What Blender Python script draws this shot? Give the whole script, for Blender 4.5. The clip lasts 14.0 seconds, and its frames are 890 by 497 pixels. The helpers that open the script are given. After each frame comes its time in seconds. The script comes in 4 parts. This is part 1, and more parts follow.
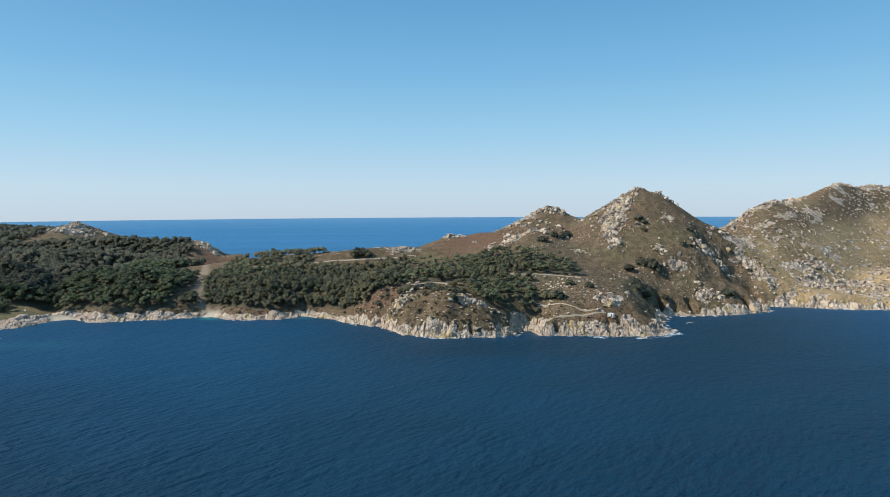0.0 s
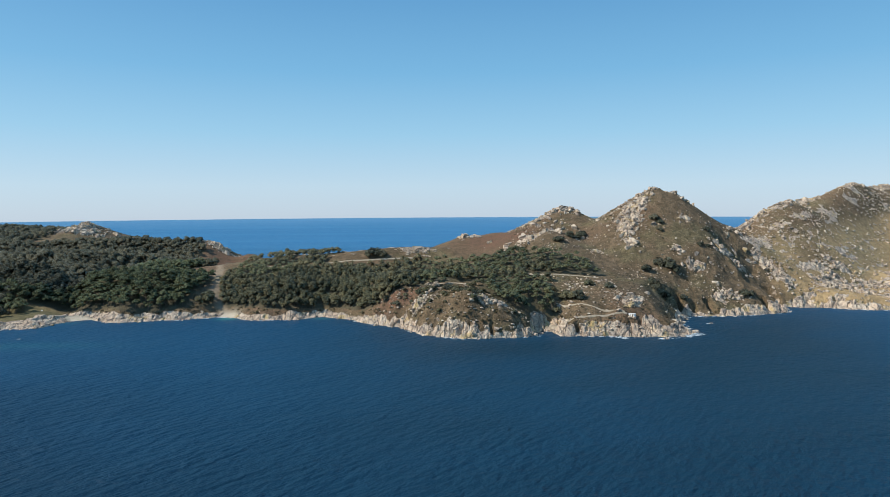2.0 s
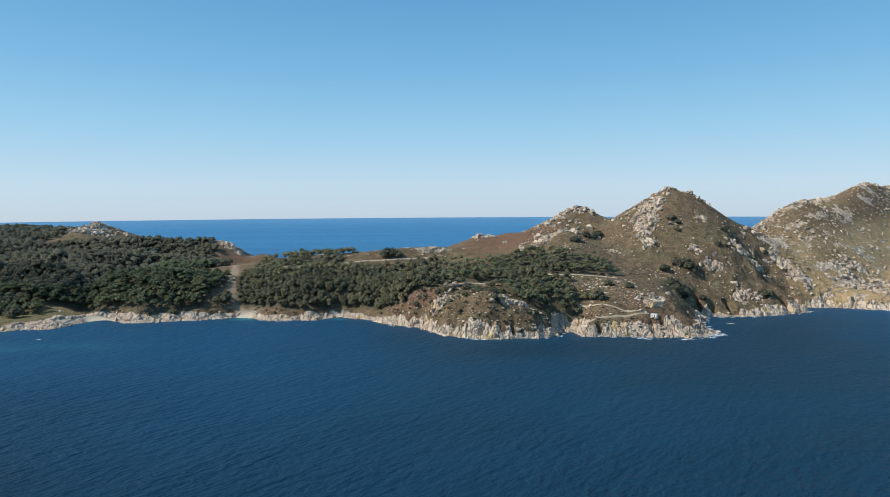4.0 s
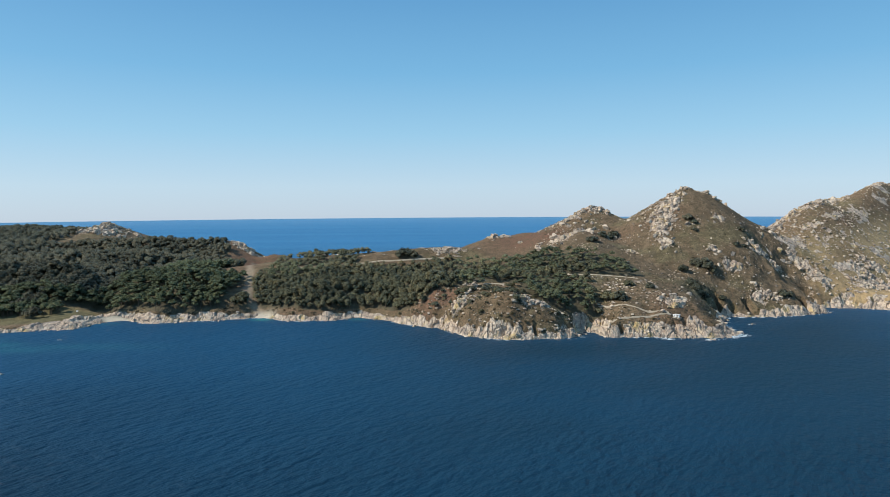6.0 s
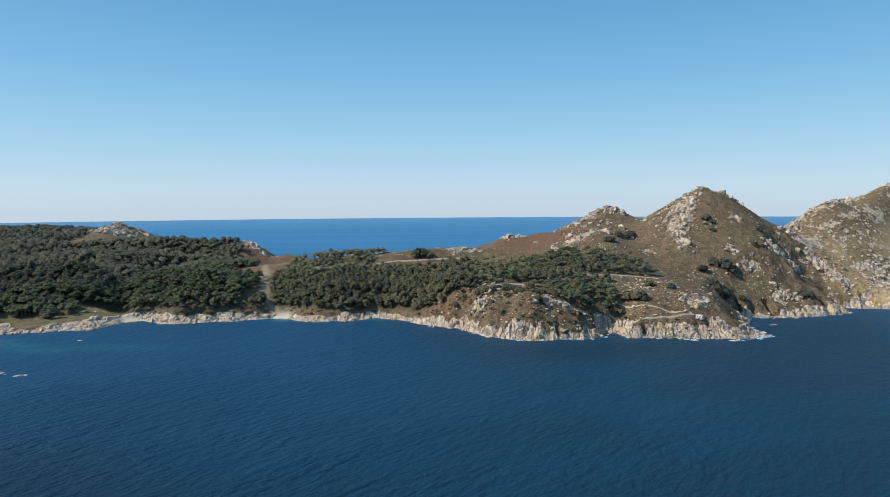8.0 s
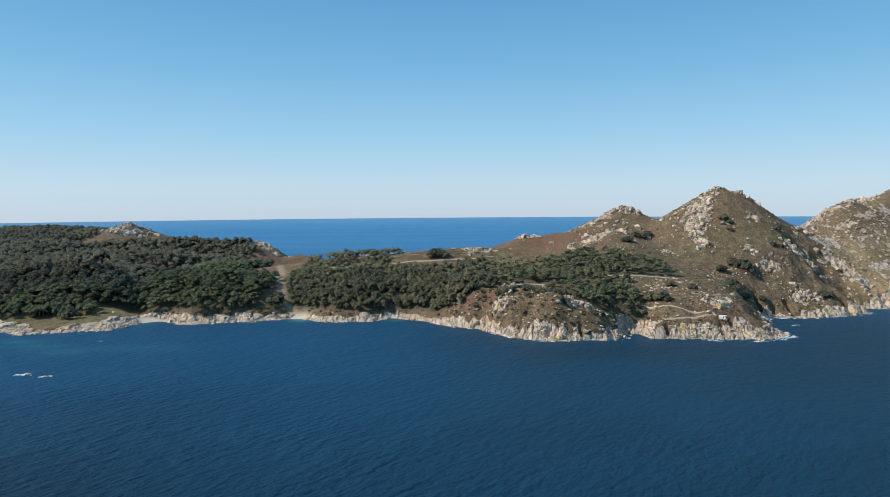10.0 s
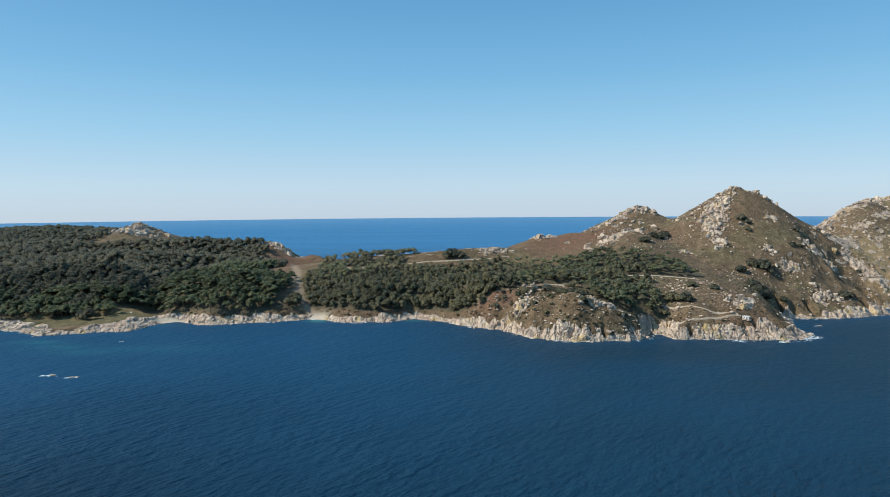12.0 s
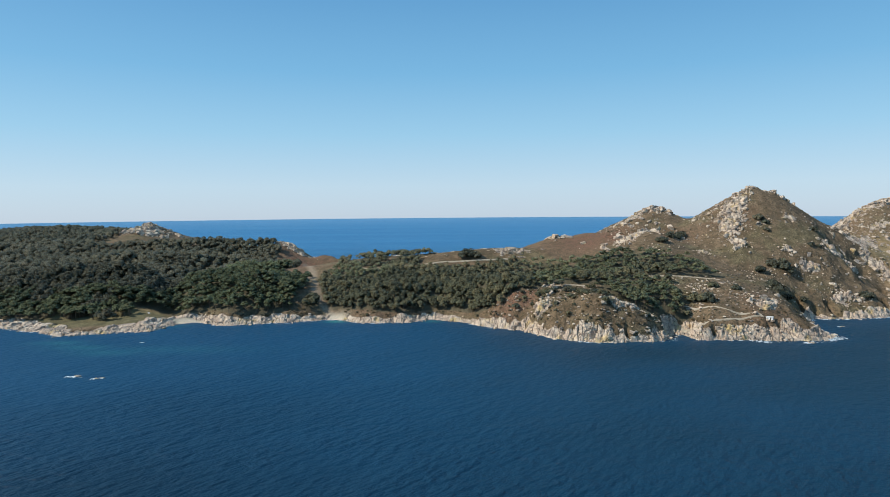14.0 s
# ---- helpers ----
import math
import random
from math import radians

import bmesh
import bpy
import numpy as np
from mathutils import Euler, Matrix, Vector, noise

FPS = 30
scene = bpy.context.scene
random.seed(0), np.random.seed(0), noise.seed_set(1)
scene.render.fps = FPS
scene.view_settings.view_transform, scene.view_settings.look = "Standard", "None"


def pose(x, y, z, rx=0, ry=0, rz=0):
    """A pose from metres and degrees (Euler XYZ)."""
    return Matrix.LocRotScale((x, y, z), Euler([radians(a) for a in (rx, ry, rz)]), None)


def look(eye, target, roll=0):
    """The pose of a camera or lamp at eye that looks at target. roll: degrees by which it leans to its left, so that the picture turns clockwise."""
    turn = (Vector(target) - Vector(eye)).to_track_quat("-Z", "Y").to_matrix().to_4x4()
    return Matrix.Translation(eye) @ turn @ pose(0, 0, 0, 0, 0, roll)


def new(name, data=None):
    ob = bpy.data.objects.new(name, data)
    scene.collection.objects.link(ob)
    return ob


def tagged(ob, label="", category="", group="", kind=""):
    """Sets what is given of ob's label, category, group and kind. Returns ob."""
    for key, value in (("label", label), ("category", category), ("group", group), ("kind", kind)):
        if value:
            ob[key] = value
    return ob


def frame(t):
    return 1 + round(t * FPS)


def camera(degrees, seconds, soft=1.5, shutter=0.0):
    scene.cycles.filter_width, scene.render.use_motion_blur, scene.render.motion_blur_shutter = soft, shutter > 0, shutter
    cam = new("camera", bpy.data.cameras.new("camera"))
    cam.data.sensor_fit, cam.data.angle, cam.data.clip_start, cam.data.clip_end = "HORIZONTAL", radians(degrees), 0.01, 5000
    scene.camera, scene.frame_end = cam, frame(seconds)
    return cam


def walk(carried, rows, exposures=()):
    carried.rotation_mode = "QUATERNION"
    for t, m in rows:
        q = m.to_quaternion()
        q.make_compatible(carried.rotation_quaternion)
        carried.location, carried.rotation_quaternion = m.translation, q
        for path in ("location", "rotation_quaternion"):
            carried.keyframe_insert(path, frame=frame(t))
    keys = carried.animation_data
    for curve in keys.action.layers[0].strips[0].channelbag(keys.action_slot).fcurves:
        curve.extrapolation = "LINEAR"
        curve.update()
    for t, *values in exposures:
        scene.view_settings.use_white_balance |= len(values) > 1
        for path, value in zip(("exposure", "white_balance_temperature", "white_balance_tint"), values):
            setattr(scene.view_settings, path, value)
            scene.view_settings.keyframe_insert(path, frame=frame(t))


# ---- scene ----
cam = camera(70, 14.0, soft=0.8)
walk(cam, [
    (0.0, look((42.057, -6.006, 79.871), (46.760, 492.914, 47.360), -0.337)),
    (1.0, look((36.251, -5.166, 79.875), (40.254, 493.761, 47.381), -0.347)),
    (2.0, look((30.363, -4.321, 79.883), (33.676, 494.612, 47.407), -0.358)),
    (3.0, look((24.402, -3.469, 79.897), (27.033, 495.469, 47.437), -0.368)),
    (4.0, look((18.376, -2.611, 79.915), (20.336, 496.331, 47.473), -0.378)),
    (5.0, look((12.294, -1.747, 79.939), (13.592, 497.199, 47.514), -0.388)),
    (6.0, look((6.166, -0.877, 79.967), (6.810, 498.072, 47.559), -0.398)),
    (7.0, look((0.000, 0.000, 80.000), (0.000, 498.950, 47.610), -0.409)),
    (8.0, look((-6.195, 0.883, 80.038), (-6.830, 499.833, 47.665), -0.419)),
    (9.0, look((-12.411, 1.772, 80.081), (-13.671, 500.722, 47.725), -0.429)),
    (10.0, look((-18.638, 2.667, 80.129), (-20.514, 501.616, 47.790), -0.439)),
    (11.0, look((-24.867, 3.568, 80.182), (-27.350, 502.516, 47.860), -0.449)),
    (12.0, look((-31.090, 4.476, 80.239), (-34.171, 503.421, 47.935), -0.460)),
    (13.0, look((-37.298, 5.389, 80.302), (-40.967, 504.332, 48.015), -0.470)),
    (14.0, look((-43.481, 6.309, 80.369), (-47.730, 505.249, 48.100), -0.480)),
])

# ---- sky, sun, exposure ----
SUN_AZIMUTH, SUN_HEIGHT = -98.0, 43.0   # degrees clockwise from +y; above the horizon
scene.view_settings.exposure = 0.0
world = bpy.data.worlds.new("world")
scene.world = world
world.use_nodes = True
wn = world.node_tree
wn.nodes.clear()
w_out = wn.nodes.new("ShaderNodeOutputWorld")
w_bg = wn.nodes.new("ShaderNodeBackground")
w_sky = wn.nodes.new("ShaderNodeTexSky")
w_tc = wn.nodes.new("ShaderNodeTexCoord")
w_dip = wn.nodes.new("ShaderNodeVectorMath")
w_dip.operation = "ADD"
w_dip.inputs[1].default_value = (0, 0, 0.0175)   # the sea's edge lies this far below eye level
w_sky.sky_type = "NISHITA"
w_sky.sun_disc = False
w_sky.sun_elevation = radians(SUN_HEIGHT)
w_sky.sun_rotation = radians(SUN_AZIMUTH % 360)
w_sky.altitude, w_sky.air_density, w_sky.dust_density, w_sky.ozone_density = 0, 1.0, 0.6, 2.0
w_sep = wn.nodes.new("ShaderNodeSeparateXYZ")
w_ramp = wn.nodes.new("ShaderNodeValToRGB")
w_mix = wn.nodes.new("ShaderNodeMix")
w_mix.data_type, w_mix.blend_type = "RGBA", "ADD"
w_mix.inputs[0].default_value = 0.02
w_bg.inputs["Strength"].default_value = 1.0
SKY = [(0.0, (0.455, 0.56, 0.68)), (0.05, (0.435, 0.59, 0.725)), (0.13, (0.275, 0.52, 0.715)), (0.22, (0.158, 0.41, 0.655)),
       (0.34, (0.092, 0.295, 0.55)), (0.6, (0.15, 0.36, 0.65)), (1.0, (0.15, 0.35, 0.63))]   # height, clear blue autumn sky
for k, (at, col) in enumerate(SKY):
    e = w_ramp.color_ramp.elements[k] if k < 2 else w_ramp.color_ramp.elements.new(at)
    e.position, e.color = at, (*col, 1)
wn.links.new(w_tc.outputs["Generated"], w_dip.inputs[0])
wn.links.new(w_dip.outputs[0], w_sky.inputs["Vector"])
wn.links.new(w_dip.outputs[0], w_sep.inputs[0])
wn.links.new(w_sep.outputs[2], w_ramp.inputs[0])
wn.links.new(w_ramp.outputs[0], w_mix.inputs[6])
wn.links.new(w_sky.outputs[0], w_mix.inputs[7])
wn.links.new(w_mix.outputs[2], w_bg.inputs["Color"])
wn.links.new(w_bg.outputs[0], w_out.inputs["Surface"])

sun_data = bpy.data.lights.new("sun", "SUN")
sun_data.energy, sun_data.angle, sun_data.color = 5.0, radians(0.53), (1.0, 0.94, 0.84)
sun = new("sun", sun_data)
sa, se = radians(SUN_AZIMUTH), radians(SUN_HEIGHT)
sun.matrix_world = look((math.sin(sa) * math.cos(se) * 900, math.cos(sa) * math.cos(se) * 900, math.sin(se) * 900), (0, 0, 0))


# ---- materials ----
class Nodes:
    """A small builder of node materials."""

    def __init__(self, name, rough=0.8, spec=0.3):
        self.mat = bpy.data.materials.new(name)
        self.mat.use_nodes = True
        self.t = self.mat.node_tree
        self.b = self.t.nodes["Principled BSDF"]
        self.b.inputs["Roughness"].default_value = rough
        self.b.inputs["Specular IOR Level"].default_value = spec
        self.geo = self.t.nodes.new("ShaderNodeNewGeometry")
        self.pos = self.geo.outputs["Position"]

    def put(self, socket, value):
        if isinstance(value, bpy.types.NodeSocket):
            self.t.links.new(value, socket)
        elif isinstance(value, tuple) and len(value) == 3 and socket.type == "RGBA":
            socket.default_value = (*value, 1)
        else:
            socket.default_value = value

    def noise(self, scale, detail=4.0, rough=0.55, vector=None, stretch=None):
        n = self.t.nodes.new("ShaderNodeTexNoise")
        n.inputs["Scale"].default_value = scale
        n.inputs["Detail"].default_value = detail
        n.inputs["Roughness"].default_value = rough
        v = vector or self.pos
        if stretch:
            m = self.t.nodes.new("ShaderNodeMapping")
            m.vector_type = "TEXTURE"
            m.inputs["Scale"].default_value = [1 / q for q in stretch[:3]]
            m.inputs["Rotation"].default_value = (0, 0, radians(stretch[3]))
            self.put(m.inputs["Vector"], v)
            v = m.outputs[0]
        self.put(n.inputs["Vector"], v)
        return n.outputs["Fac"]

    def cells(self, scale, feature="F1", out="Distance", stretch=None, vector=None):
        n = self.t.nodes.new("ShaderNodeTexVoronoi")
        n.feature = feature
        n.inputs["Scale"].default_value = scale
        v = vector or self.pos
        if stretch:
            m = self.t.nodes.new("ShaderNodeMapping")
            m.inputs["Scale"].default_value = stretch[:3]
            m.inputs["Rotation"].default_value = (0, 0, radians(stretch[3]))
            self.put(m.inputs["Vector"], v)
            v = m.outputs[0]
        self.put(n.inputs["Vector"], v)
        return n.outputs[out]

    def attr(self, name):
        n = self.t.nodes.new("ShaderNodeAttribute")
        n.attribute_name = name
        return n.outputs["Fac"]

    def step(self, value, lo, hi, a=0.0, b=1.0):
        n = self.t.nodes.new("ShaderNodeMapRange")
        n.interpolation_type = "SMOOTHSTEP"
        for i, v in enumerate((value, lo, hi, a, b)):
            self.put(n.inputs[i], v)
        return n.outputs[0]

    def math(self, op, a, b=0.0):
        n = self.t.nodes.new("ShaderNodeMath")
        n.operation = op
        self.put(n.inputs[0], a)
        self.put(n.inputs[1], b)
        return n.outputs[0]

    def mix(self, fac, a, b, mode="MIX"):
        n = self.t.nodes.new("ShaderNodeMix")
        n.data_type, n.blend_type = "RGBA", mode
        self.put(n.inputs[0], fac)
        self.put(n.inputs[6], a)
        self.put(n.inputs[7], b)
        return n.outputs[2]

    def bump(self, height, distance, strength=1.0, normal=None):
        n = self.t.nodes.new("ShaderNodeBump")
        n.inputs["Strength"].default_value = strength
        n.inputs["Distance"].default_value = distance
        self.put(n.inputs["Height"], height)
        if normal is not None:
            self.put(n.inputs["Normal"], normal)
        return n.outputs[0]

    def done(self, color, normal=None, rough=None):
        self.put(self.b.inputs["Base Color"], color)
        if normal is not None:
            self.put(self.b.inputs["Normal"], normal)
        if rough is not None:
            self.put(self.b.inputs["Roughness"], rough)
        return self.mat


def granite(n):
    """Pale pinkish granite with lichen, yellow stains, long joints and fine cracks: colour and height."""
    big, mid, fine = n.noise(0.07, 4), n.noise(0.4, 5, 0.6), n.noise(2.0, 5, 0.7)
    c = n.mix(n.step(big, 0.38, 0.62), (0.53, 0.405, 0.295), (0.60, 0.49, 0.37))
    c = n.mix(n.step(n.noise(0.2, 4, 0.6, stretch=(1, 1, 2.6, 0)), 0.5, 0.66, 0, 0.6), c, (0.36, 0.28, 0.225))
    c = n.mix(n.step(mid, 0.50, 0.70, 0, 0.8), c, (0.37, 0.265, 0.20))
    c = n.mix(n.step(n.noise(0.14, 4, 0.6, stretch=(1, 1, 2.0, 30)), 0.50, 0.62, 0, 0.7), c, (0.29, 0.235, 0.19))
    c = n.mix(n.step(n.noise(0.11, 3), 0.56, 0.70, 0, 0.7), c, (0.50, 0.355, 0.13))
    c = n.mix(n.step(fine, 0.53, 0.72, 0, 0.8), c, (0.15, 0.125, 0.10))
    warp = n.t.nodes.new("ShaderNodeVectorMath")
    warp.operation = "MULTIPLY_ADD"
    wob = n.t.nodes.new("ShaderNodeTexNoise")
    wob.inputs["Scale"].default_value = 0.3
    wob.inputs["Detail"].default_value = 3.0
    n.put(wob.inputs["Vector"], n.pos)
    n.put(warp.inputs[0], wob.outputs["Color"])
    warp.inputs[1].default_value = (4.0, 4.0, 4.0)
    n.put(warp.inputs[2], n.pos)
    crack = n.cells(0.6, "DISTANCE_TO_EDGE", stretch=(1.5, 0.7, 0.4, -15), vector=warp.outputs[0])
    c = n.mix(n.step(crack, 0.0, 0.05, 0.45, 0.0), c, (0.12, 0.10, 0.08))
    seam = n.cells(0.2, "DISTANCE_TO_EDGE", stretch=(1.6, 0.55, 0.5, 24), vector=warp.outputs[0])
    c = n.mix(n.step(seam, 0.0, 0.05, 0.75, 0.0), c, (0.06, 0.052, 0.045))
    h = n.math("ADD", n.math("MULTIPLY", n.step(seam, 0.0, 0.12), 0.9), n.math("ADD", mid, n.math("MULTIPLY", fine, 0.45)))
    return c, h


def make_granite(name, per_island=False):
    n = Nodes(name, 0.85, 0.25)
    c, h = granite(n)
    if per_island:
        info = n.t.nodes.new("ShaderNodeObjectInfo")
        rnd = n.math("FRACT", n.math("ADD", n.geo.outputs["Random Per Island"], info.outputs["Random"]))
        c = n.mix(n.step(rnd, 0.45, 1.0, 0.0, 0.5), c, (0.66, 0.545, 0.41))
        c = n.mix(n.step(rnd, 0.4, 0.0, 0.0, 0.45), c, (0.25, 0.205, 0.16))
    return n.done(c, n.bump(h, 0.6, 0.8))


def make_ground():
    n = Nodes("island_ground", 0.95, 0.12)
    rock_c, rock_h = granite(n)
    a, b, f = n.noise(0.03, 5, 0.6), n.noise(0.18, 5, 0.65), n.noise(0.9, 5, 0.7)
    g = n.noise(3.2, 3, 0.6)
    c = n.mix(n.step(b, 0.38, 0.62), (0.108, 0.073, 0.042), (0.185, 0.128, 0.078))
    c = n.mix(n.step(a, 0.50, 0.62, 0, 0.65), c, n.mix(n.step(b, 0.4, 0.6), (0.094, 0.080, 0.040), (0.165, 0.140, 0.074)))
    c = n.mix(n.step(n.noise(0.05, 4, 0.6), 0.56, 0.66, 0, 0.6), c, (0.075, 0.060, 0.042))
    c = n.mix(n.math("MULTIPLY", n.attr("heath"), n.step(b, 0.3, 0.6, 0.45, 1.0)), c, (0.175, 0.092, 0.060))
    c = n.mix(n.step(f, 0.47, 0.60, 0, 0.75), c, (0.052, 0.047, 0.028))
    c = n.mix(n.step(g, 0.55, 0.70, 0, 0.6), c, (0.235, 0.185, 0.115))
    c = n.mix(n.math("MULTIPLY", n.attr("dry"), n.step(b, 0.3, 0.65, 0.6, 0.95)), c, (0.50, 0.345, 0.17))
    c = n.mix(n.attr("grass"), c, n.mix(n.step(b, 0.35, 0.65), (0.088, 0.078, 0.040), (0.145, 0.125, 0.062)))
    c = n.mix(n.attr("wood"), c, (0.080, 0.072, 0.046))
    sand = n.math("MULTIPLY", n.attr("sand"), n.step(f, 0.25, 0.55, 0.75, 1.0))
    c = n.mix(sand, c, (0.52, 0.44, 0.33))
    r = n.step(n.math("ADD", n.attr("rock"), n.math("MULTIPLY", n.math("SUBTRACT", b, 0.5), 1.1)), 0.42, 0.6)
    c = n.mix(r, c, rock_c)
    h = n.math("ADD", n.math("MULTIPLY", rock_h, r), n.math("ADD", f, n.math("MULTIPLY", b, 1.5)))
    return n.done(c, n.bump(h, 0.7, 0.8))


def make_leaf(name, dark, light, olive):
    """Foliage: every clump, every plant and every stand of plants a little different, with fine leafy relief."""
    n = Nodes(name, 0.7, 0.2)
    rnd = n.geo.outputs["Random Per Island"]
    info = n.t.nodes.new("ShaderNodeObjectInfo")
    tint = n.math("FRACT", n.math("ADD", n.attr("tint"), info.outputs["Random"]))
    fine = n.noise(1.5, 4, 0.7)
    c = n.mix(n.step(n.math("ADD", n.math("MULTIPLY", rnd, 0.45), n.math("MULTIPLY", fine, 0.9)), 0.42, 0.95), dark, light)
    c = n.mix(n.step(tint, 0.35, 1.0, 0, 0.8), c, olive)
    c = n.mix(n.step(n.noise(0.017, 4), 0.42, 0.60, 0, 0.6), c, dark)
    thin = n.t.nodes.new("ShaderNodeBsdfTranslucent")   # light that shines through the leaves
    both = n.t.nodes.new("ShaderNodeMixShader")
    both.inputs[0].default_value = 0.12
    n.put(thin.inputs["Color"], c)
    n.done(c, n.bump(fine, 0.9, 0.9))
    n.put(both.inputs[1], n.b.outputs[0])
    n.put(both.inputs[2], thin.outputs[0])
    gaps = n.t.nodes.new("ShaderNodeMixShader")   # gaps between the leaves, through which light falls
    n.put(gaps.inputs[0], n.step(n.noise(1.1, 3, 0.7), 0.36, 0.56, 0.85, 0.10))
    n.put(gaps.inputs[1], both.outputs[0])
    n.put(gaps.inputs[2], n.t.nodes.new("ShaderNodeBsdfTransparent").outputs[0])
    n.put(n.t.nodes["Material Output"].inputs["Surface"], gaps.outputs[0])
    return n.mat


def make_plain(name, base, other, scale, rough=0.85, bump=0.02, spec=0.3):
    n = Nodes(name, rough, spec)
    f, g = n.noise(scale, 5, 0.6), n.noise(scale * 9, 3)
    c = n.mix(n.step(f, 0.35, 0.68), base, other)
    c = n.mix(n.step(g, 0.55, 0.75, 0, 0.35), c, tuple(v * 0.55 for v in base))
    return n.done(c, n.bump(g, bump, 0.6))


def make_sea():
    n = Nodes("sea_water", 0.2, 0.2)
    big = n.noise(0.006, 3, 0.5, stretch=(1.0, 2.2, 1, 12))
    # Darker away from the shore: weaker sky reflection there, painted into the base colour.
    drop = n.math("ADD", n.attr("drop"), n.math("MULTIPLY", n.math("SUBTRACT", big, 0.5), 0.5))
    c = n.mix(n.step(drop, -0.1, 1.1), (0.0055, 0.048, 0.100), (0.0013, 0.0150, 0.0290))
    # Painted reflection: darkens the base colour below the headland.
    c = n.mix(n.math("MULTIPLY", n.attr("hill_reflection"), n.step(big, 0.35, 0.6, 0.7, 1.0)), c, (0.0065, 0.0225, 0.0320))
    # Paler with distance: sky reflection and horizon haze put into the colour.
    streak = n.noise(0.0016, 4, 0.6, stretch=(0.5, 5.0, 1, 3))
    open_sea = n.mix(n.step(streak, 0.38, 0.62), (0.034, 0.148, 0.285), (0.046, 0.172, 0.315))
    c = n.mix(n.attr("far"), c, n.mix(n.attr("horizon_haze"), open_sea, (0.115, 0.250, 0.375)))
    c = n.mix(n.attr("shallow"), c, (0.035, 0.21, 0.20))
    gust = n.step(n.noise(0.02, 3, 0.5, stretch=(1.0, 2.0, 1, 20)), 0.3, 0.7, 0.75, 1.2)   # calmer and rougher patches
    swell = n.noise(0.05, 2, 0.5, stretch=(0.7, 1.4, 1, 44))
    chop = n.noise(0.21, 3, 0.5, stretch=(0.72, 1.5, 1, 46))
    cross = n.noise(0.42, 3, 0.55, stretch=(0.8, 1.3, 1, 22))
    ripple = n.noise(1.2, 3, 0.6, stretch=(0.8, 1.2, 1, 30))
    short = n.math("ADD", n.math("MULTIPLY", chop, 2.3), n.math("ADD", n.math("MULTIPLY", cross, 0.95), n.math("MULTIPLY", ripple, 0.12)))
    lee = n.step(n.attr("drop"), 0.0, 0.5, 0.5, 1.0)   # calmer under the shore
    h = n.math("MULTIPLY", lee, n.math("ADD", n.math("MULTIPLY", swell, 2.0), n.math("MULTIPLY", short, gust)))
    n.b.inputs["IOR"].default_value = 1.33
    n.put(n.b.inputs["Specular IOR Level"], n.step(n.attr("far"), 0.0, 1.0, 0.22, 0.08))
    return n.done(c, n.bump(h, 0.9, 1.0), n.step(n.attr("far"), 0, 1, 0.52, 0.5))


MAT = {
    "ground": make_ground(),
    "granite": make_granite("weathered_granite"),
    "boulder": make_granite("boulder_granite", True),
    "sea": make_sea(),
    "broadleaf": make_leaf("evergreen_leaves", (0.066, 0.073, 0.051), (0.130, 0.136, 0.090), (0.142, 0.132, 0.086)),
    "pine": make_leaf("pine_needles", (0.070, 0.090, 0.048), (0.158, 0.188, 0.092), (0.172, 0.182, 0.090)),
    "olive": make_leaf("olive_leaves", (0.088, 0.092, 0.056), (0.174, 0.172, 0.098), (0.215, 0.190, 0.102)),
    "pine_open": make_leaf("heath_pine_needles", (0.098, 0.116, 0.066), (0.214, 0.236, 0.126), (0.235, 0.232, 0.124)),
    "scrub": make_leaf("heath_leaves", (0.070, 0.064, 0.034), (0.170, 0.148, 0.078), (0.180, 0.122, 0.072)),
    "bark": make_plain("tree_bark", (0.09, 0.065, 0.045), (0.15, 0.115, 0.085), 1.2, 0.9, 0.04),
    "path": make_plain("trodden_sand", (0.31, 0.25, 0.175), (0.42, 0.35, 0.26), 0.35, 0.95, 0.05),
    "foam": make_plain("sea_foam", (0.62, 0.66, 0.66), (0.42, 0.50, 0.53), 0.8, 0.6, 0.03),
    "white": make_plain("whitewash", (0.78, 0.77, 0.74), (0.66, 0.64, 0.60), 0.7, 0.7, 0.01),
    "dark": make_plain("dark_timber", (0.05, 0.04, 0.032), (0.09, 0.07, 0.05), 2.0, 0.6, 0.01),
    "slate": make_plain("grey_roof", (0.64, 0.62, 0.58), (0.70, 0.67, 0.63), 0.9, 0.8, 0.02),
}


# ---- numbers for the land ----
def lattice(i, j, seed):
    v = np.sin(i * 127.1 + j * 311.7 + seed * 74.7) * 43758.5453
    return v - np.floor(v)


def vnoise(x, y, seed):
    i, j = np.floor(x), np.floor(y)
    u, v = x - i, y - j
    u, v = u * u * (3 - 2 * u), v * v * (3 - 2 * v)
    a, b = lattice(i, j, seed), lattice(i + 1, j, seed)
    c, d = lattice(i, j + 1, seed), lattice(i + 1, j + 1, seed)
    return (a + (b - a) * u) * (1 - v) + (c + (d - c) * u) * v


def fbm(x, y, size, seed, octaves=4, gain=0.5):
    """Smooth noise about 0, between -1 and 1, with the given largest wavelength."""
    total, amp, norm = 0.0, 1.0, 0.0
    for k in range(octaves):
        total = total + amp * (vnoise(x / size, y / size, seed + k * 13) * 2 - 1)
        norm += amp
        amp *= gain
        size *= 0.5
    return total / norm


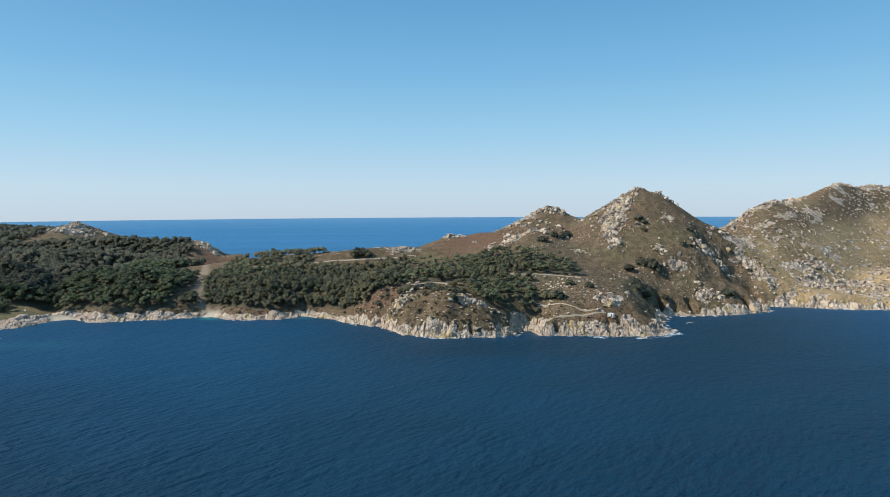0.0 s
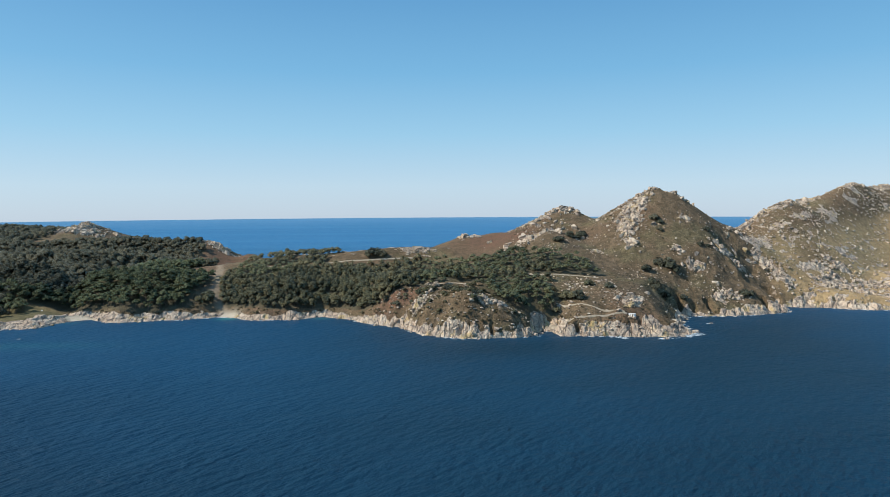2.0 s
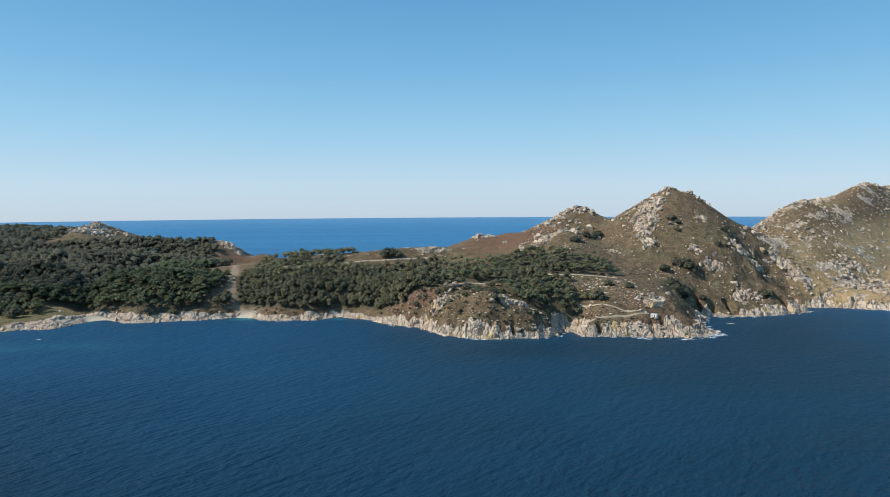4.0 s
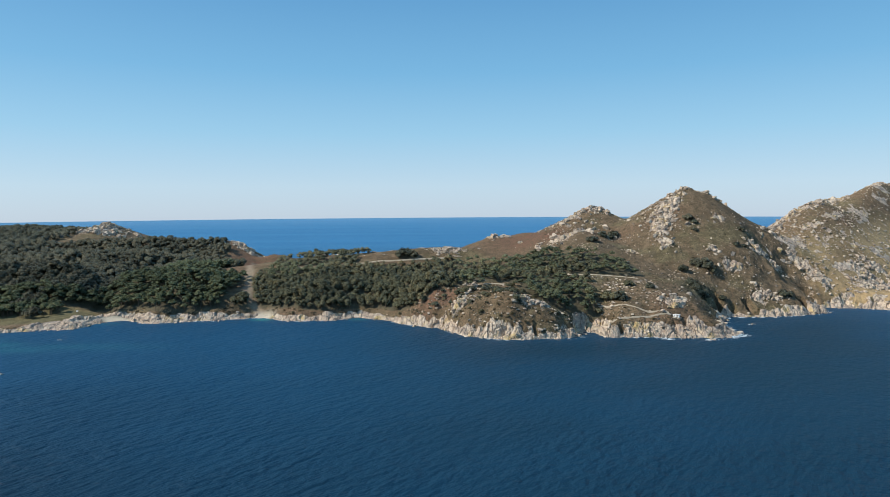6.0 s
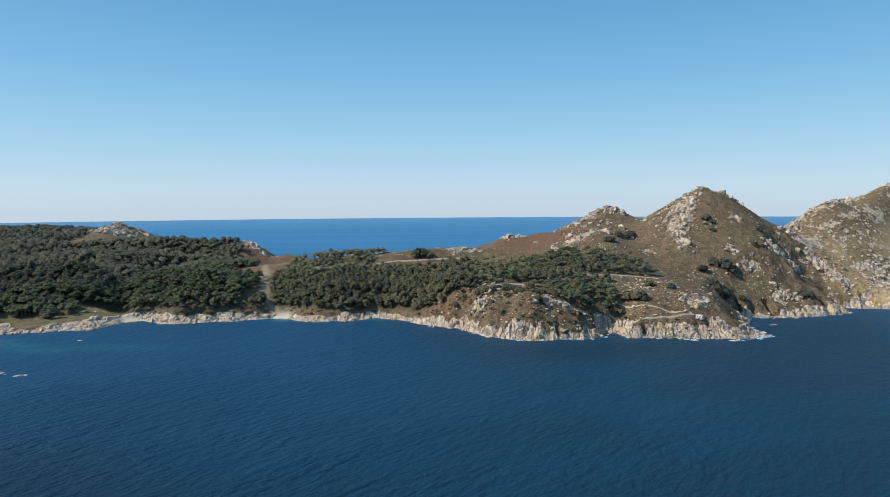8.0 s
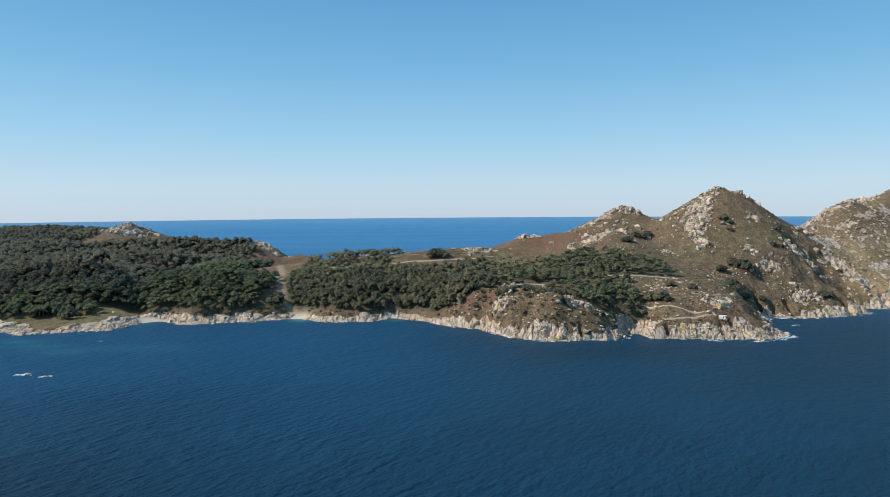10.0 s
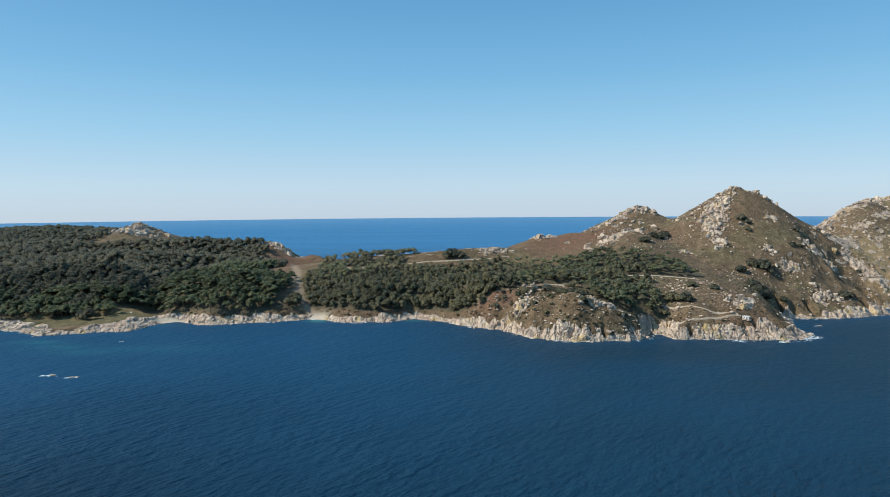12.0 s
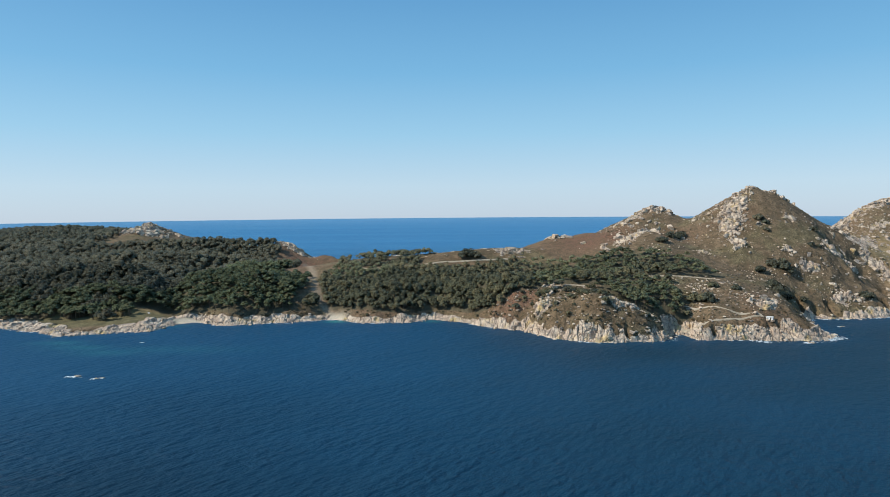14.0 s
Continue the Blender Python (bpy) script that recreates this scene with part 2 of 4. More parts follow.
def blocks(x, y, size, seed):
    """Fractured rock: for each place the block's random level, its tilt and the width to the next crack."""
    gx, gy = x / size, y / size
    i0, j0 = np.floor(gx), np.floor(gy)
    f1, f2 = np.full(gx.shape, 9.0), np.full(gx.shape, 9.0)
    level, tilt = np.zeros(gx.shape), np.zeros(gx.shape)
    for di in (-1, 0, 1):
        for dj in (-1, 0, 1):
            i, j = i0 + di, j0 + dj
            cx, cy = i + lattice(i, j, seed), j + lattice(i, j, seed + 5)
            dx, dy = gx - cx, gy - cy
            r = np.hypot(dx, dy)
            closer = r < f1
            f2 = np.where(closer, f1, np.minimum(f2, r))
            level = np.where(closer, lattice(i, j, seed + 9), level)
            tilt = np.where(closer, (lattice(i, j, seed + 11) - 0.5) * dx + (lattice(i, j, seed + 12) - 0.5) * dy, tilt)
            f1 = np.where(closer, r, f1)
    return level - 0.5, tilt, f2 - f1


def smooth(v, lo, hi):
    t = np.clip((v - lo) / (hi - lo), 0, 1)
    return t * t * (3 - 2 * t)


SHORE_WEST = [(-900, 470), (-700, 450), (-560, 462), (-450, 440), (-395, 444), (-353, 435), (-314, 420), (-297, 408), (-269, 413), (-242, 423), (-234, 446), (-223, 452), (-207, 441), (-182, 444), (-145, 456), (-134, 462), (-121, 458), (-105, 445), (-70, 448), (-56, 459), (-47, 452), (-33, 445), (-21, 431), (1, 419)]
SHORE_EAST = [(7, 406), (19, 389), (44, 377), (76, 378), (87, 384), (92, 397), (100, 396), (104, 383), (138, 382), (175, 377), (189, 387), (190, 410), (199, 440), (210, 450), (240, 449), (269, 458), (290, 466), (301, 486), (330, 484), (352, 473), (383, 467), (450, 458), (560, 480), (900, 470)]
SHORE_BACK = [(900, 1200), (560, 1200), (400, 900), (300, 760), (200, 730), (90, 700), (0, 690), (-110, 720), (-150, 730), (-170, 800), (-260, 900), (-400, 1050), (-600, 1100), (-900, 1100)]
COAST = SHORE_WEST + SHORE_EAST + SHORE_BACK


def coast_distance(x, y):
    """Metres inland of the coast line, below 0 at sea."""
    best, inside = np.full(x.shape, 1e12), np.zeros(x.shape, bool)
    for (ax, ay), (bx, by) in zip(COAST, COAST[1:] + COAST[:1]):
        vx, vy = bx - ax, by - ay
        t = np.clip(((x - ax) * vx + (y - ay) * vy) / (vx * vx + vy * vy), 0, 1)
        best = np.minimum(best, (x - ax - t * vx) ** 2 + (y - ay - t * vy) ** 2)
        if by != ay:
            inside ^= ((ay > y) != (by > y)) & (x < (bx - ax) * (y - ay) / (by - ay) + ax)
    return np.where(inside, 1, -1) * np.sqrt(best)


# Each hill: x, y, height, slope along, slope across, turn, roundness of the top.
HILLS_MIDDLE = [
    (226, 578, 96.8, 0.62, 0.72, 0, 4),
    (150, 609, 79.3, 0.5, 0.58, 0, 4.8),
    (105, 584, 55.2, 0.43, 0.55, 0, 11.8),
    (53, 590, 52.5, 0.42, 0.46, 0, 3),
    (82, 594, 54.5, 0.3, 0.5, 0, 6),
    (127, 547, 58.7, 0.41, 0.36, 0, 3.6),
    (8, 566, 44.5, 0.12, 0.95, 0, 3),
    (-32, 572, 39.5, 0.12, 0.5, 0, 5),
    (-99, 585, 35.4, 0.17, 0.25, 0, 22.3),
    (79, 457, 30.2, 0.09, 0.35, 0, 22.3),
    (45, 396, 26.4, 0.5, 0.31, 0, 10.8),
    (150, 427, 24.5, 0.37, 0.3, 0, 15.2),
]
HILLS_SIDES = [
    (-232, 712, 44.0, 0.62, 0.42, 0, 4),
    (-451, 866, 62, 0.52, 0.3, 0, 3),
    (-331, 620, 33.4, 0.19, 0.28, 0, 39.5),
    (-575, 859, 53.1, 0.1, 0.12, 0, 30.4),
    (-325, 508, 27.4, 0.12, 0.65, 0, 17),
    (-191, 487, 23, 0.35, 0.31, 0, 14.5),
    (311, 595, 58.9, 0.61, 0.67, 0, 1),
    (378, 631, 83.8, 0.46, 0.91, 40, 13.4),
    (430, 697, 86.3, 0.38, 0.75, 40, 6.8),
    (515, 739, 104, 0.28, 1.38, 40, 17.3),
    (585, 788, 104.5, 0.25, 0.8, 35, 8),
    (642, 807, 108.1, 0.45, 0.59, 20, 18.6),
]
HILLS_LOW = [
    (327, 507, 10.6, 0.17, 0.3, 0, 19.8),
    (-20, 480, 17.5, 0.09, 0.3, 0, 20.2),
    (479, 560, 22, 0.16, 0.3, 0, 30),
    (258, 567, 73.6, 0.65, 1, 0, 3),
    (242, 573, 91.2, 0.99, 1.03, 0, 3),
    (289, 566, 60.1, 0.69, 0.8, 0, 4),
    (200, 581, 77.6, 0.72, 0.64, 0, 5.6),
    (-48, 462, 18, 0.3, 0.5, 0, 8),
    (-310, 712, 40.4, 0.08, 0.92, 0, 21.4),
    (27, 387, 13.9, 0.22, 0.6, 0, 7.8),
    (-50, 469, 16.1, 0.2, 0.4, 0, 12),
    (187, 514, 49, 0.7, 0.82, 0, 2.8),
]
HILLS_FILL = [
    (-20, 588, 39.9, 0.18, 0.63, 0, 4.2),
]
HILL_BLEND = 3.0


def hill_height(x, y):
    total = np.zeros(x.shape)
    for hx, hy, top, along, across, turn, rounding in HILLS_MIDDLE + HILLS_SIDES + HILLS_LOW + HILLS_FILL:
        c, s = math.cos(radians(turn)), math.sin(radians(turn))
        u, v = (x - hx) * c + (y - hy) * s, -(x - hx) * s + (y - hy) * c
        flat = rounding * (along + across) / 2
        z = top - np.sqrt((along * u) ** 2 + (across * v) ** 2 + flat ** 2) + flat
        total += np.exp(np.clip(z, -60, 200) / HILL_BLEND)
    return HILL_BLEND * np.log(total + 1e-9)


# Rocky outcrops: x, y, half length, half width, turn.
OUTCROPS = [
    (225, 577, 8, 5, 0), (204, 562, 21, 12, 50), (192, 540, 17, 12, 66), (188, 517, 12, 6, 75), (246, 570, 14, 3, -14),
    (149, 606, 15, 9, 0), (126, 600, 16, 5, 20), (116, 558, 30, 16, 35), (53, 588, 8, 6, 0), (8, 563, 16, 6, 0),
    (-50, 572, 16, 6, 0), (-92, 592, 12, 4, 0), (-216, 706, 20, 9, -20), (-451, 853, 32, 20, 0), (-447, 832, 26, 10, 0),
]
OUTCROPS_EAST = [
    (306, 518, 24, 7, -58), (346, 512, 18, 9, 20), (374, 510, 16, 9, 0), (311, 594, 9, 6, 0), (340, 612, 20, 5, 40),
    (378, 634, 18, 7, 40), (436, 694, 22, 7, 42), (512, 740, 22, 8, 40), (580, 776, 26, 7, 30), (268, 512, 12, 5, -30),
    (157, 512, 6, 4, 0), (221, 504, 4, 4, 0), (231, 492, 10, 6, 0), (262, 516, 10, 9, 20), (240, 469, 7, 4, 0),
    (360, 530, 14, 8, -30), (377, 543, 14, 8, -30), (394, 530, 14, 9, -30), (26, 441, 7, 4, 0), (68, 394, 6, 4, 0),
    (154, 402, 11, 6, 30), (415, 515, 20, 10, -25), (450, 540, 18, 10, -25), (59, 394, 9, 5, 0), (16, 414, 8, 6, 60), (250, 470, 14, 6, 0),
]


def outcrop_mask(x, y):
    best = np.zeros(np.shape(x))
    for ox, oy, a, b, turn in OUTCROPS + OUTCROPS_EAST:
        c, s = math.cos(radians(turn)), math.sin(radians(turn))
        u, v = (x - ox) * c + (y - oy) * s, -(x - ox) * s + (y - oy) * c
        best = np.maximum(best, 1 - smooth(np.hypot(u / a, v / b), 0.55, 1.25))
    return best


def poly_distance(x, y, pts):
    best = np.full(np.shape(x), 1e12)
    for (ax, ay), (bx, by) in zip(pts, pts[1:]):
        vx, vy = bx - ax, by - ay
        t = np.clip(((x - ax) * vx + (y - ay) * vy) / (vx * vx + vy * vy), 0, 1)
        best = np.minimum(best, (x - ax - t * vx) ** 2 + (y - ay - t * vy) ** 2)
    return np.sqrt(best)


# Narrow clefts that the sea has cut into the cliffs.
CLEFTS = [
    ([(293, 462), (294, 480), (290, 496)], 6.0), ([(207, 445), (203, 462)], 4.0), ([(232, 444), (228, 462)], 3.6), ([(218, 446), (216, 458)], 2.4),
    ([(34, 374), (43, 383)], 1.8), ([(118, 378), (114, 388)], 1.8), ([(276, 458), (272, 472)], 3.4), ([(345, 470), (342, 486)], 4.2),
    ([(166, 374), (158, 386)], 2.0), ([(322, 474), (318, 494)], 3.6), ([(66, 375), (63, 382)], 1.5), ([(88, 382), (90, 398)], 2.6),
]


# Wooded dales between the western ridges: line, depth, half width.
DALES = [
    ([(-243, 466), (-258, 492), (-270, 520), (-278, 575), (-262, 612)], 8.0, 15.0),
    ([(-345, 494), (-305, 497), (-265, 505)], 5.5, 11.0), ([(-420, 560), (-360, 575), (-300, 590), (-268, 600)], 6.5, 16.0),
    ([(-420, 660), (-350, 650), (-290, 662)], 5.0, 15.0), ([(-196, 712), (-180, 738)], 14.0, 14.0),
]


def land(x, y, rough=True):
    """Height of the land, inland distance and rockiness."""
    wx, wy = fbm(x, y, 22, 3, 4) * 5 + fbm(x, y, 8, 5, 3) * 2.2, fbm(x, y, 22, 31, 4) * 5 + fbm(x, y, 8, 35, 3) * 2.2
    d = coast_distance(x + wx, y + wy)
    head, east = smooth(x, -30, 5), smooth(x, 190, 230)
    point = smooth(x, 92, 104)
    step, grade = 2.6 + 3.2 * head - 1.2 * point - 0.4 * east, 0.55 - 0.22 * smooth(-x, 232, 250) + 0.75 * head - 0.55 * point + 0.22 * smooth(x, 112, 150) - 0.35 * east
    tip = smooth(x, 152, 172) * (1 - smooth(x, 192, 204)) * (1 - smooth(y, 396, 410))   # the point slopes down to the sea
    step, grade = step * (1 - 0.2 * tip), grade * (1 - 0.35 * tip)
    rise = np.where(d > 0, step * (1 - np.exp(-np.maximum(d, 0) / 3.0)) + grade * np.maximum(d - 3, 0) + 0.6 * np.maximum(d - 32, 0), np.maximum(d, -14))
    top = hill_height(x, y) + 2.6 * fbm(x, y, 85, 61, 3) * smooth(-x, 165, 210) * (1 - smooth(y, 640, 700))
    for line, drop, half in DALES:
        top = top - drop * np.exp(-(poly_distance(x, y, line) / half) ** 2)
    top = top + 5.0 * np.exp(-((x + 222) / 26) ** 2 - ((y - 525) / 40) ** 2) + 3.5 * np.exp(-((x + 320) / 40) ** 2 - ((y - 530) / 18) ** 2)
    low = np.minimum(rise, top)
    z = low - 2.0 * np.log(np.exp(-np.clip(rise - low, 0, 60) / 2.0) + np.exp(-np.clip(top - low, 0, 60) / 2.0))
    z = np.where(d > 0, np.maximum(z, np.minimum(rise, 1.2)), rise)
    band = 4.7 - 0.8 * smooth(x, -150, -130) - 0.1 * head * (1 - point) + 3.0 * (1 - smooth(x, -190, -150)) + 5.0 * (1 - smooth(x, -245, -225)) + 5.5 * fbm(x, y, 20, 17, 4) + 7.0 * head * fbm(x, y * 0.4, 10, 19, 3) + 7.0 * tip
    shore_rock = 1 - smooth(d, band, band + 4)
    beach = np.exp(-(((x + 127) / 6.5) ** 2 + ((y - 460) / 4.5) ** 2)) + 0.9 * np.exp(-(((x + 230) / 11) ** 2 + ((y - 451) / 5) ** 2))
    beach = np.clip(beach * 1.4, 0, 1)
    shore_rock = shore_rock * (1 - smooth(beach, 0.3, 0.7))
    crop = outcrop_mask(x, y) * smooth(fbm(x, y, 14, 41, 3) + outcrop_mask(x, y), 0.3, 0.9)
    u, v = x * 0.8 + y * 0.6, y * 0.8 - x * 0.6
    strewn = 0.8 * smooth(fbm(u * 0.6, v * 1.2, 11, 43, 4, 0.6), 0.12, 0.32) * smooth(x, 270, 310) * smooth(d, 0, 10)
    slope_rock = smooth(fbm(x, y * 0.8, 30, 47, 5, 0.65), 0.20, 0.36) * smooth(x, 150, 200) * 0.62
    rock = np.clip(np.maximum(np.maximum(shore_rock, crop * 0.68), np.maximum(strewn, slope_rock * smooth(d, 0, 10))), 0, 1)
    if rough:
        lv, tl, edge = blocks(x * 1.25 + wx * 0.9 - y * 0.25, y * 0.65 + wy * 0.8, 9.0, 2)
        lv2, tl2, edge2 = blocks(x * 1.1 - wy * 0.5, y * 0.6 + wx * 0.4, 3.6, 8)
        crag = lv * 3.2 + tl * 4.0 - 3.0 * (1 - smooth(edge, 0.0, 0.13)) + lv2 * 1.3 + tl2 * 1.6 - 0.7 * (1 - smooth(edge2, 0.0, 0.15))
        crag = crag * (0.5 + 0.34 * head - 0.12 * point) * (1 - 0.2 * tip)
        crag = crag * np.where((x > 285) & (d > 12) & (outcrop_mask(x, y) < 0.2), 0.35, 1.0)
        z = z + rock * crag * np.where(d > 0, smooth(d, -3, 5) * 0.85 + 0.15, 0.25)
        ledge = (z + 0.16 * x + 0.5 * wx) / 3.0   # inclined joints that break the cliffs into ledges
        part_way = ledge - np.floor(ledge)
        z = z + 2.4 * (smooth(part_way, 0.3, 0.7) - part_way) * shore_rock * smooth(d, 0.5, 3) * (0.5 + 0.5 * head)
        z = z + (1 - rock) * (fbm(x, y, 40, 51, 5) * 1.3 + fbm(x, y, 5, 57, 3) * 0.35) * smooth(d, 3, 20)
        z = np.where((d > 1.5) & (z < 0.5), 0.5 + 0.2 * z, z)
        z = z * (1 - 0.6 * beach * (d > 0))
        for line, width in CLEFTS:
            cut = 1 - smooth(poly_distance(x + wx * 0.7, y + wy * 0.7, line), width * 0.4, width * 1.2)
            z = np.where(z > 0.8, z + cut * (0.8 - z) * 0.85, z)
    return z, d, rock, beach


def height_at(x, y):
    return float(land(np.array([float(x)]), np.array([float(y)]))[0][0])


# ---- mesh helpers ----
def mesh_from(name, verts, faces, material, attrs=None, flat=True, normals=None):
    """verts: n x 3; faces: m x 3 or m x 4 indices; attrs: a number per vertex under a name."""
    verts, faces = np.asarray(verts, np.float32), np.asarray(faces, np.int32)
    me = bpy.data.meshes.new(name)
    k = faces.shape[1]
    me.vertices.add(len(verts))
    me.vertices.foreach_set("co", verts.ravel())
    me.loops.add(faces.size)
    me.loops.foreach_set("vertex_index", faces.ravel())
    me.polygons.add(len(faces))
    me.polygons.foreach_set("loop_start", np.arange(0, faces.size, k, dtype=np.int32))
    me.polygons.foreach_set("loop_total", np.full(len(faces), k, np.int32))
    me.polygons.foreach_set("use_smooth", np.full(len(faces), not flat or normals is not None))
    for key, values in (attrs or {}).items():
        me.attributes.new(key, "FLOAT", "POINT").data.foreach_set("value", np.asarray(values, np.float32))
    if normals is not None:
        me.attributes.new("custom_normal", "FLOAT_VECTOR", "POINT").data.foreach_set("vector", np.asarray(normals, np.float32).ravel())
    me.update()
    me.validate()
    me.materials.append(material)
    return me


def part(name, bm, material, parent, label=""):
    me = bpy.data.meshes.new(name)
    bm.to_mesh(me)
    bm.free()
    me.materials.append(material)
    ob = new(name, me)
    ob.parent = parent
    return tagged(ob, label)


def box(x, y, z, sx, sy, sz, bevel=0.03):
    """A bevelled box with its base centre at x, y, z."""
    bm = bmesh.new()
    bmesh.ops.create_cube(bm, size=1.0, matrix=Matrix.Translation((x, y, z + sz / 2)) @ Matrix.Diagonal((sx, sy, sz, 1)))
    if bevel:
        bmesh.ops.bevel(bm, geom=bm.edges[:], offset=bevel, segments=1, affect="EDGES")
    return bm


def grid_faces(nx, ny):
    i, j = np.meshgrid(np.arange(nx - 1), np.arange(ny - 1))
    a = (j * nx + i).ravel()
    return np.stack([a, a + 1, a + nx + 1, a + nx], 1)


def span(*stops):
    """Coordinates from stop to stop: (from, to, step), ..."""
    return np.concatenate([np.arange(a, b, s) for a, b, s in stops])


# ---- the island's ground ----
gx = span((-900, -380, 4), (-380, -20, 1.3), (-20, 204, 0.8), (204, 400, 1.3), (400, 901, 4))
gy = span((360, 405, 0.75), (405, 500, 1.3), (500, 640, 2.0), (640, 760, 5.0), (760, 1200, 11.0))
GX, GY = (v.ravel() for v in np.meshgrid(gx, gy))
GZ, GD, GROCK, GBEACH = land(GX, GY)


TRACK = [(-197, 676), (-182, 610), (-166, 560), (-156, 525), (-148, 495), (-138, 474), (-131, 465)]
PATHS = [
    ([(100, 400), (109, 392.5), (121, 391.5), (131, 391.5), (140, 391.5), (147, 391.5)], 0.65),
    ([(106, 412), (111, 407), (119, 403), (128, 397), (141, 393.5), (147, 392)], 0.6),
    ([(108, 455), (116, 455), (131, 453), (140, 450), (145, 447)], 1.1),
    ([(-127, 546), (-113, 542.5), (-98, 543), (-74, 548), (-50, 552), (-33, 552), (-14, 553), (9, 554)], 0.9),
    ([(100, 400), (105, 392)], 1.0),
    ([(27, 442), (38, 441), (48, 439), (57, 437)], 1.0),
    ([(92, 463), (97, 455), (108, 455)], 1.3),
]


def wood_mask(x, y, d):
    """Where the woods stand: 1 inside, 0 on open ground."""
    edge = fbm(x, y, 30, 71, 3)
    west = (x < -158) & (d > 10 + 6 * edge + 24 * smooth(-x, 238, 250) * (1 - smooth(-x, 326, 342))) & (y < 735)
    clearing = (((x + 270) / 34) ** 2 + ((y - 457) / 13) ** 2) < 1
    west &= ~clearing & ~((x > -226) & (y > 655 - 0.5 * (x + 236))) & ~((x > -238) & (y > 690)) & ~((x > -246) & (y > 716))
    far = (x < -470) & (y >= 735) & (y < 1000) & (np.hypot((x + 448) / 48, (y - 852) / 32) > 1)
    mid = (x > -150) & (x < 15) & (d > 11 + 5 * edge) & (y < 544 + 5 * edge) & (y > 440 + np.maximum(x + 25, 0) * 0.2)
    top = 550 + 9 * smooth(x, 18, 38) - np.maximum(x - 10, 0) * 0.55 + 6 * edge
    low = 436 + 9 * edge - 38 * smooth(x, 50, 72)
    east = (x > -10) & (x < 152) & (y < top) & (y > low) & ~((x > 106) & (y < 457)) & ~((np.hypot((x - 105) / 16, (y - 449) / 7) < 1)) & (d > np.where(x > 55, 8, 12))
    glen = (np.hypot((x - 94) / 14, (y - 412) / 14) < 1) & (d > 7)
    knoll = (np.hypot((x + 106) / 48, (y - 566) / 20) < 1) & (fbm(x, y, 16, 77, 2) > -0.3)
    m = west | far | mid | east | glen | knoll
    m &= ~((x > -190) & (x < -142) & (y > 534))
    m &= ~(poly_distance(x, y, TRACK) < 4.2 + 2 * edge)
    for pts, width in PATHS:
        m &= ~(poly_distance(x, y, pts) < width + 2.0)
    return m


east_slope = smooth(GX, 290, 330)
wood_at = wood_mask(GX, GY, GD).astype(float)
track_sand = (1 - smooth(poly_distance(GX, GY, TRACK) + 2.5 * fbm(GX, GY, 9, 83, 3), 1.0, 4.5)) * 0.24
# Dry eastern grass, and the clearing's yellow grass with its sunlight painted in.
dry = np.clip(east_slope * (0.60 + 0.6 * fbm(GX, GY, 60, 81, 3)) * (1 - 0.85 * smooth(GZ - 0.1 * (GX - 300), 36, 58)) + 0.75 * np.exp(-(((GX + 266) / 15) ** 2 + ((GY - 462) / 6) ** 2)), 0, 1)
heath = np.clip(np.exp(-(((GX - 85) / 40) ** 2 + ((GY - 575) / 22) ** 2)) * 1.2 + np.exp(-(((GX - 4) / 14) ** 2 + ((GY - 433) / 9) ** 2)) + np.exp(-(((GX + 198) / 30) ** 2 + ((GY - 680) / 34) ** 2)) + 0.35 * smooth(fbm(GX, GY, 50, 85, 3), 0, 0.5), 0, 1)
keep = grid_faces(len(gx), len(gy))
keep = keep[(GD[keep] > -12).any(1)]
used, index = np.unique(keep, return_inverse=True)
island = new("ground", mesh_from("ground", np.stack([GX, GY, GZ], 1)[used], index.reshape(-1, 4), MAT["ground"], {
    "rock": GROCK[used], "dry": dry[used], "heath": heath[used], "wood": wood_at[used] * 0.85,
    "grass": 0.9 * (1 - smooth(np.hypot((GX[used] + 285) / 66, (GY[used] - 448) / 22), 0.75, 1.1)), "sand": np.clip(GBEACH * 1.3 + track_sand, 0, 1)[used]}))
tagged(island, "rocky island of granite, brown heath and dry grass", "island", kind="structure")

# ---- the sea, one sheet to the horizon ----
SEA_EDGE = 4950.0
ang = np.radians(span((-180, 35, 5), (35, 145, 0.4), (145, 180, 5)))
rad = np.concatenate([span((20, 300, 20), (300, 560, 3.5), (560, 1000, 20)), np.geomspace(1000, SEA_EDGE, 20)])
ang = ang[: len(ang) // 2 * 2]
AA, RR = np.meshgrid(ang, rad)
SX, SY = (RR * np.cos(AA)).ravel(), (RR * np.sin(AA)).ravel()
sea_d = coast_distance(SX, SY)
spots = [(-125, 453, 7, 5, 0.75), (-56, 452, 7, 4, 0.4), (-283, 386, 16, 6, 0.3), (-262, 373, 18, 7, 0.28), (-238, 360, 24, 8, 0.2), (-232, 440, 10, 5, 0.12), (-205, 366, 42, 9, 0.16)]
shallow = np.zeros(SX.shape)
for px, py, a, b, s in spots:
    shallow = np.maximum(shallow, s * np.exp(-(((SX - px) / a) ** 2 + ((SY - py) / b) ** 2)))
sea_d = np.minimum(sea_d, 0)
hill_reflection = smooth(SX, -120, 60) * (1 - smooth(SX, 230, 400)) * (1 - 0.5 * np.exp(sea_d / 30)) * np.exp(-np.maximum(-sea_d - 10, 0) / 230)   # the hills' dark reflection off the headland, put into the water's colour
shallow = shallow * np.clip(0.8 + 0.5 * fbm(SX, SY, 12, 91, 3), 0, 1)
na, nr = len(ang), len(rad)
ii, jj = np.meshgrid(np.arange(na), np.arange(nr - 1))
a0, a1 = (jj * na + ii).ravel(), (jj * na + (ii + 1) % na).ravel()
sea_faces = np.stack([a0, a1, a1 + na, a0 + na], 1)
